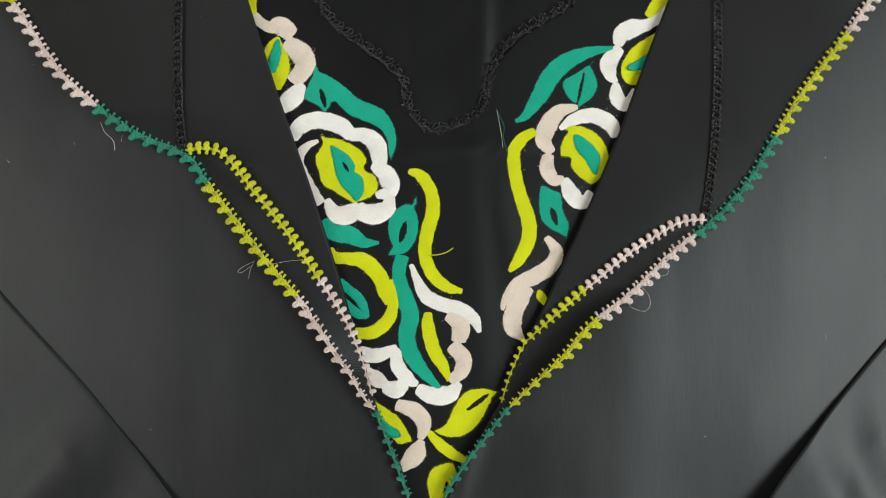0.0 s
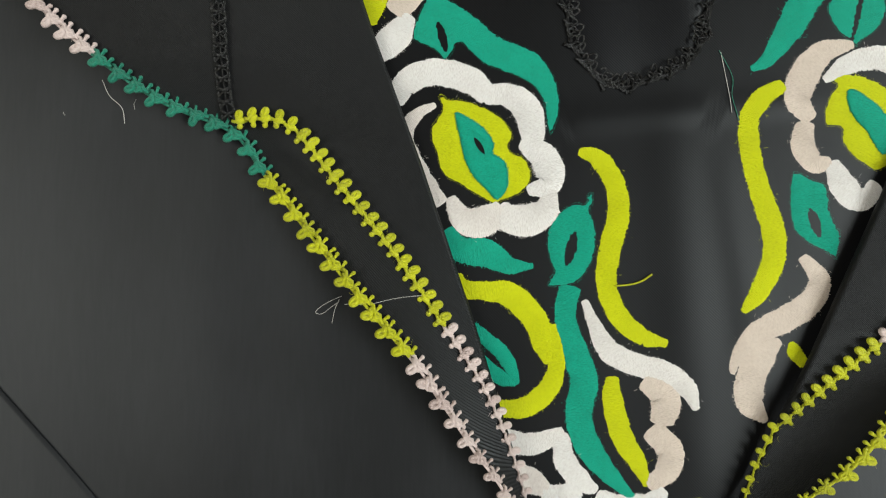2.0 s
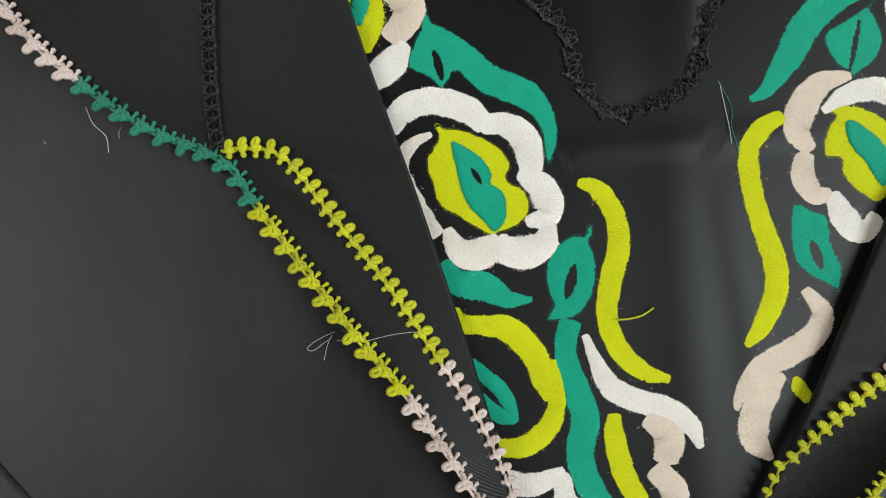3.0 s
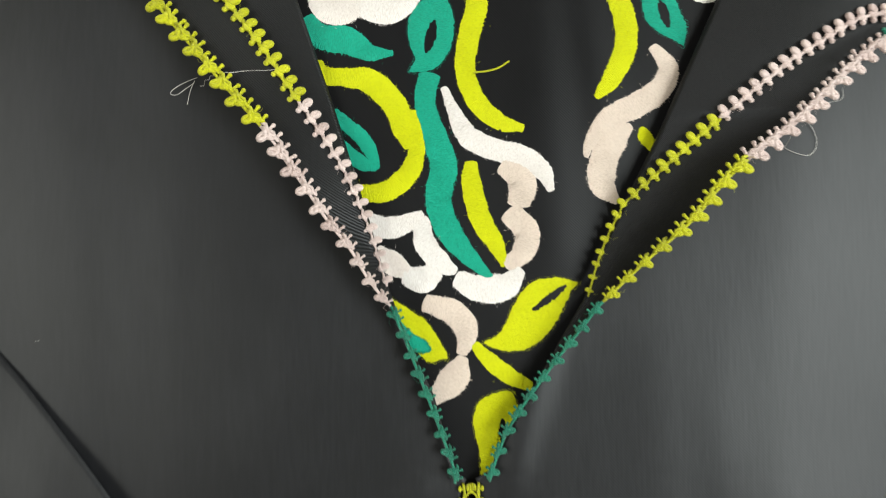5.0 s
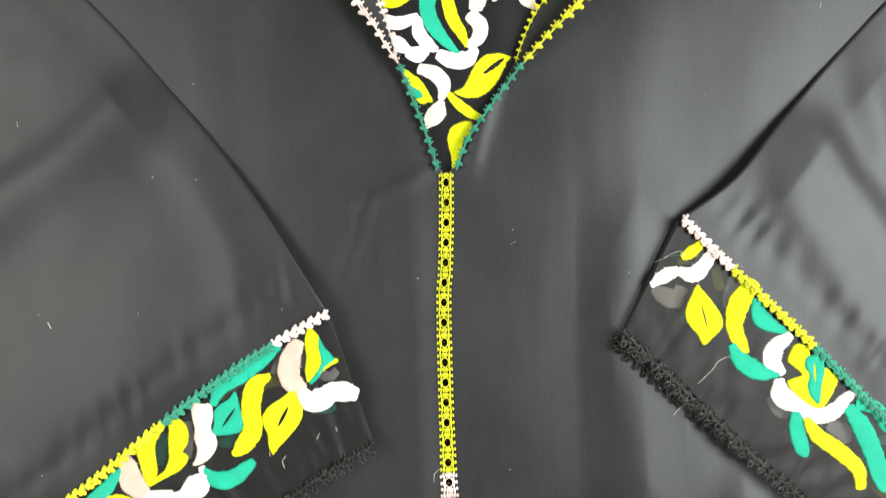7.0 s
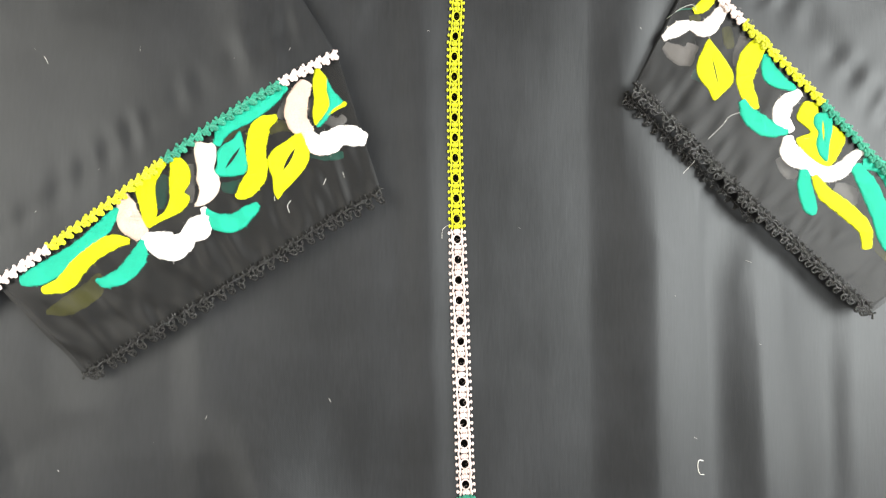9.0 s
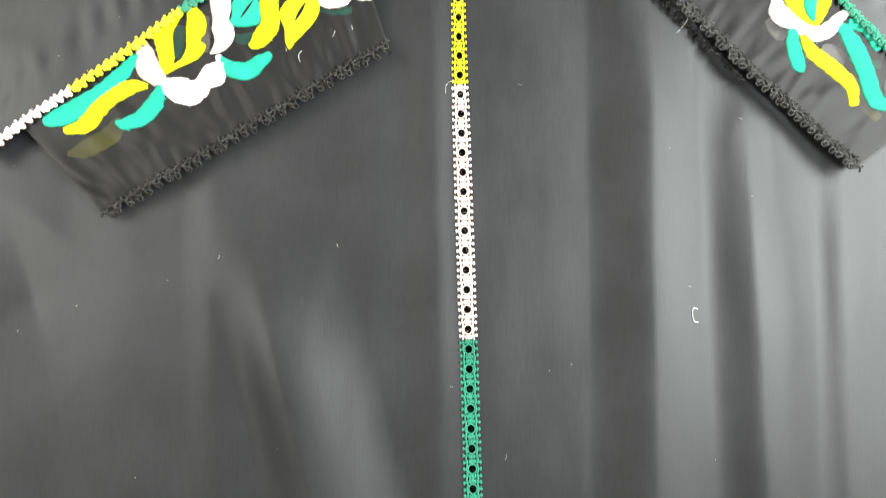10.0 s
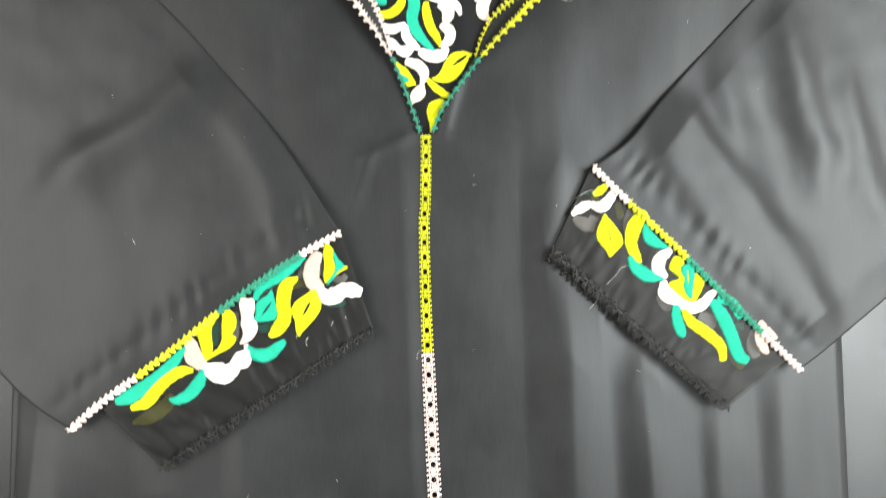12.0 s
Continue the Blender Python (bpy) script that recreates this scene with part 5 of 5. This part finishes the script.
patch("flower_heart", "Y", yoke, yoke_z, 10, (63.0, 71.7), (66.8, 73.7), (72.5, 72.9), (78.0, 70.1), (81.9, 65.5), (84.0, 59.0), (82.0, 51.6), (76.2, 45.8), (72.1, 47.3), (68.2, 50.5), (65.8, 54.1), (65.3, 58.1), (61.5, 58.6), (61.0, 63.0), (62.5, 67.4), (64.5, 70.1))
patch("heart_leaf", "G", yoke, yoke_z, 15, (67.7, 68.8), (70.6, 68.3), (74.6, 65.5), (77.7, 62.2), (79.6, 58.1), (78.5, 52.5), (77.1, 50.5), (74.8, 53.3), (72.6, 57.3), (69.5, 60.6), (67.7, 64.7), lift=0.5)
patch("leaf", "G", yoke, yoke_z, 0, (51.9, 45.2), (54.6, 45.2), (57.4, 43.6), (61.1, 42.0), (62.1, 38.7), (62.4, 34.7), (64.1, 30.0), (65.3, 28.4), (64.7, 23.6), (63.7, 20.8), (60.6, 22.8), (55.9, 25.2), (52.0, 29.2), (51.0, 34.0), (50.9, 39.5), slit=(56.8, 34.8, 59.2, 27.6, 1.0))
patch("flower_heart", "Y", cuff_left, cuff_left_z, 10, (-141.3, -225.7), (-135.2, -220.2), (-128.1, -215.7), (-127.6, -218.1), (-130.4, -222.6), (-132.3, -226.3), (-132.2, -232.5), (-131.6, -238.6), (-133.0, -242.8), (-134.9, -245.5), (-137.3, -242.9), (-138.8, -237.5), (-140.3, -231.4))
patch("flower_heart", "Y", cuff_left, cuff_left_z, 20, (-126.0, -214.6), (-123.3, -214.1), (-120.2, -216.3), (-118.0, -219.9), (-117.9, -226.1), (-120.0, -229.8), (-117.8, -231.8), (-118.2, -234.7), (-121.6, -238.5), (-127.0, -241.3), (-132.5, -244.3), (-134.6, -245.3), (-132.5, -241.8), (-128.7, -238.6), (-126.4, -232.9), (-126.3, -225.0), (-125.9, -220.1))
patch("leaf", "G", cuff_left, cuff_left_z, 70, (-96.4, -202.9), (-94.9, -207.1), (-93.8, -212.1), (-93.0, -218.3), (-94.7, -221.5), (-99.5, -222.6), (-104.4, -222.7), (-106.8, -221.0), (-105.9, -217.3), (-106.2, -212.8), (-103.4, -209.0), (-99.3, -206.5), slit=(-96.1, -210.1, -102.5, -219.2, 0.6))
patch("leaf", "Y", cuff_left, cuff_left_z, 75, (-69.2, -199.6), (-67.9, -205.3), (-66.4, -210.3), (-66.6, -215.3), (-69.5, -220.4), (-73.9, -225.4), (-77.5, -229.2), (-79.9, -232.0), (-81.9, -228.0), (-82.2, -223.1), (-83.8, -218.9), (-84.1, -214.4), (-81.4, -210.1), (-76.5, -206.8), (-71.7, -202.9), slit=(-72.3, -209.7, -77.6, -219.7, 0.8))
patch("bud", "Y", cuff_left, cuff_left_z, 0, (-63.4, -172.1), (-61.6, -175.1), (-58.8, -178.8), (-59.0, -183.8), (-57.5, -188.8), (-58.7, -193.4), (-61.1, -196.9), (-63.8, -199.0), (-64.9, -194.0), (-64.4, -187.7), (-65.0, -181.5), (-64.3, -176.4))
patch("bud", "G", cuff_left, cuff_left_z, 20, (-58.8, -178.8), (-56.3, -183.3), (-53.3, -186.7), (-51.8, -189.2), (-55.7, -192.5), (-58.7, -196.9), (-61.8, -199.9), (-63.1, -199.0), (-60.2, -195.1), (-57.7, -190.1), (-58.8, -183.8))
patch("bud", "Y", cuff_left, cuff_left_z, 20, (-51.3, -188.7), (-50.3, -190.1), (-54.5, -192.5), (-58.2, -195.1), (-56.2, -192.0))
patch("petal", "I", cuff_left, cuff_left_z, 5, (-115.5, -207.5), (-111.4, -208.4), (-107.5, -208.6), (-106.4, -213.5), (-107.3, -219.3), (-105.4, -222.7), (-104.8, -227.1), (-107.2, -232.1), (-111.0, -235.1), (-115.1, -235.9), (-113.9, -232.2), (-113.5, -228.5), (-115.0, -224.3), (-114.6, -219.4), (-115.6, -213.7))
patch("leaf", "Y", yoke, yoke_z, 40, (32.0, -47.5), (30.0, -50.0), (27.5, -54.8), (24.9, -59.6), (21.6, -63.6), (16.7, -66.8), (11.0, -67.5), (6.2, -66.3), (3.3, -64.4), (7.8, -61.9), (10.3, -57.9), (12.0, -53.8), (15.3, -49.0), (18.5, -46.6), (23.5, -45.5), (28.4, -46.2), slit=(27.5, -48.6, 18.5, -55.2, 0.7))
patch("leaf", "Y", yoke, yoke_z, 40, (-23.0, -50.3), (-20.3, -52.4), (-16.3, -54.9), (-12.3, -57.6), (-9.9, -60.8), (-7.5, -64.9), (-5.8, -68.9), (-8.4, -69.7), (-11.6, -70.4), (-15.6, -67.2), (-18.8, -63.1), (-21.1, -58.3), (-22.7, -54.3))
patch("heart_leaf", "G", yoke, yoke_z, 40, (-22.7, -54.3), (-20.3, -57.5), (-16.4, -61.6), (-12.4, -64.0), (-11.3, -66.4), (-13.5, -67.2), (-17.2, -66.0), (-20.4, -61.5), lift=0.5)
patch("stem", "Y", yoke, yoke_z, 10, (11.7, -78.0), (13.3, -79.6), (13.8, -84.4), (12.4, -89.2), (9.1, -95.5), (6.7, -100.2), (4.5, -104.1), (2.6, -105.2), (2.2, -100.1), (1.9, -95.3), (0.8, -90.5), (0.3, -86.6), (1.5, -81.8), (4.4, -79.4), (8.5, -77.9), slit=(9.2, -86.7, 9.6, -93.9, 0.8))
patch("leaf", "Y", cuff_right, cuff_right_z, -20, (114.9, -156.4), (117.6, -158.9), (123.0, -165.2), (126.5, -171.7), (125.7, -176.9), (121.7, -180.9), (118.2, -184.1), (115.8, -179.8), (112.3, -175.9), (109.7, -170.8), (110.2, -165.6), (112.3, -161.1), slit=(116.8, -164.6, 120.1, -177.0, 0.35))
patch("flower_heart", "Y", cuff_right, cuff_right_z, -10, (160.8, -183.9), (166.3, -185.1), (167.6, -189.0), (171.7, -192.8), (180.0, -199.2), (178.6, -205.8), (174.5, -212.5), (170.9, -214.1), (166.3, -212.6), (159.5, -206.2), (157.3, -201.0), (163.6, -198.3), (160.8, -194.9), (157.3, -191.8), (158.1, -187.9))
patch("heart_leaf", "G", cuff_right, cuff_right_z, 0, (165.5, -190.3), (169.0, -188.9), (173.1, -190.2), (173.7, -196.7), (172.6, -203.3), (171.5, -211.2), (168.2, -208.7), (166.3, -203.4), (167.1, -198.2), (164.9, -194.3), slit=(169.0, -192.1, 169.8, -202.1, 0.5), lift=0.5)

# stray fibres along the edges of the embroidery
for (holder, colour, fibre), hairs in FUZZ.items():
    v, f = joined(hairs)
    fuzz = mesh_object("fuzz", v, f, FLOSS[colour] if fibre == "floss" else YARN[colour], bpy.data.objects[holder], f"stray {COLOURS[colour]} fibres along the stitching")
    tagged(fuzz, kind="stuff")


# ---- loose threads and lint ----
bpy.context.view_layer.update()
GRAPH = bpy.context.evaluated_depsgraph_get()


def top_z(x, y):
    """Height of whatever lies uppermost at x, y."""
    hit, place, *_ = scene.ray_cast(GRAPH, Vector((x, y, 0.1)), Vector((0, 0, -1)))
    return place.z if hit else 0.0


def thread(name, label, radius, colour, *knots):
    """A loose thread through knots (x, y, height over the cloth), in millimetres."""
    c, run = curve(knots, 0.5)
    ground = [top_z(mm(x), mm(y)) for x, y, _ in c]
    ground = np.convolve(np.pad(ground, 4, mode="edge"), np.ones(9) / 9, mode="valid")
    pts = [(mm(x), mm(y), g + mm(z)) for (x, y, z), g in zip(c, ground)]
    v, f = tube_data(pts, mm(radius), 5)
    return tagged(mesh_object(name, v, f, colour), label, "thread", group="loose threads on the kaftan")


thread("loose_thread", "short curled white thread lying on black satin", 0.17, FIBRE, (116.3, -351.4, 0.2), (113.9, -351.1, 0.3), (113.3, -354.1, 0.3), (114.4, -357.3, 0.3), (116.6, -357.8, 0.2))
thread("loose_thread", "fine tangled thread hanging from the lime edging", 0.07, FIBRE, (-75.3, 10.0, 0.6), (-77.5, 9.1, 0.6), (-80.8, 7.3, 0.5), (-82.6, 5.5, 0.4), (-80.8, 5.1, 0.4), (-78.2, 7.0, 0.5), (-76.0, 8.5, 0.8))
thread("loose_thread", "fine loose thread end beside the lime edging", 0.07, FIBRE, (-76.0, 9.1, 0.6), (-77.2, 6.4, 0.4), (-78.0, 2.5, 0.3))
thread("loose_thread", "fine loose thread lying across the collar flap", 0.06, FIBRE, (-74.6, 7.7, 0.4), (-66.5, 8.4, 0.3), (-59.1, 9.9, 0.3), (-52.5, 10.6, 0.3))
thread("loose_thread", "thin pale green thread lying on the yoke", 0.09, YARN['G'], (31.6, 80.4, 0.2), (35.2, 72.8, 0.3), (34.9, 66.8, 0.3), (36.7, 60.2, 0.2))
thread("loose_thread", "pale thread lying on the black yoke", 0.07, FIBRE, (32.1, 79.9, 0.2), (33.9, 69.4, 0.3), (34.6, 62.3, 0.3))
thread("loose_thread", "lime yellow thread tail beside an embroidered tendril", 0.28, YARN['Y'], (1.7, 13.1, 0.4), (5.3, 13.4, 0.5), (8.8, 14.4, 0.5), (11.9, 16.4, 0.3))
thread("loose_thread", "fine curled thread beside the ivory edging", 0.07, FIBRE, (95.5, -0.9, 0.5), (98.6, -4.3, 0.4), (99.3, -8.8, 0.3), (96.7, -11.7, 0.3), (91.2, -10.2, 0.3), (88.3, -7.5, 0.4))
thread("loose_thread", "fine curled thread beside the ivory edging", 0.06, FIBRE, (102.0, 8.6, 0.5), (107.3, 8.6, 0.4), (107.7, 4.9, 0.3), (103.1, 3.6, 0.3))
thread("loose_thread", "fine thread hanging from the jade edging", 0.08, FIBRE, (-144.5, 71.3, 0.5), (-142.4, 66.8, 0.3), (-138.8, 63.3, 0.3), (-137.9, 58.8, 0.2))
thread("loose_thread", "frayed jade thread beside the sleeve cuff", 0.12, YARN['G'], (97.2, -145.3, 0.2), (101.5, -143.0, 0.3), (106.7, -142.5, 0.4), (109.3, -141.3, 0.5))
thread("loose_thread", "pale frayed thread beside the sleeve cuff", 0.08, FIBRE, (96.7, -145.8, 0.2), (102.5, -142.0, 0.4), (107.2, -140.7, 0.4), (108.8, -143.3, 0.3))
thread("loose_thread", "fine loose thread lying on the sheer cuff", 0.07, FIBRE, (130.3, -189.3, 0.3), (124.8, -191.6, 0.3), (122.4, -194.9, 0.3), (115.3, -202.0, 0.3))
thread("loose_thread", "fine loose thread beside the lace hem", 0.07, FIBRE, (109.9, -207.7, 0.3), (109.1, -213.0, 0.3), (105.5, -217.4, 0.3))
thread("loose_thread", "pale fibre lying on the black sleeve", 0.09, FIBRE, (-181.1, -171.3, 0.2), (-179.4, -174.3, 0.2))
thread("loose_thread", "short pale thread stuck to the insertion lace", 0.07, FIBRE, (-3.1, -242.2, 0.4), (-6.3, -244.6, 0.3), (-6.7, -248.8, 0.3))
thread("loose_thread", "short pale stitch end on the sheer cuff", 0.1, FIBRE, (-74.0, -232.7, 0.2), (-75.5, -235.2, 0.3), (-74.7, -238.2, 0.2))
thread("loose_thread", "short pale stitch end on the sheer cuff", 0.09, FIBRE, (-58.8, -222.8, 0.2), (-60.0, -225.6, 0.2))
thread("loose_thread", "short pale stitch end on the sheer cuff", 0.09, FIBRE, (-51.4, -219.9, 0.2), (-50.8, -222.1, 0.2))
thread("loose_thread", "short pale stitch end on the sheer cuff", 0.09, FIBRE, (-81.5, -231.1, 0.2), (-81.2, -233.1, 0.2))


def specks():
    """Dust and short fibres scattered over the black cloth."""
    rng = random.Random(11)
    pieces = []
    while len(pieces) < 70:
        x, y = rng.uniform(-0.24, 0.26), rng.uniform(-0.5, 0.12)
        z, a, l = top_z(x, y), rng.uniform(0, math.pi), rng.choice((0.2, 0.3, 0.4, 0.6, 1.0, 1.5)) * 0.001
        if rng.random() < 0.25 or (-0.1 < x < 0.1 and y > -0.1):
            continue
        dx, dy, k = math.cos(a) * l, math.sin(a) * l, rng.uniform(-0.3, 0.3)
        pts = [(x - dx, y - dy, z + 0.0001), (x + k * dy, y - k * dx, z + 0.0002), (x + dx, y + dy, z + 0.0001)]
        pieces.append(tube_data(pts, rng.uniform(0.00003, 0.00006), 4))
    v, f = joined(pieces)
    return tagged(mesh_object("lint", v, f, FIBRE), "tiny pale fibres and dust scattered on black cloth", "lint", kind="stuff")


specks()
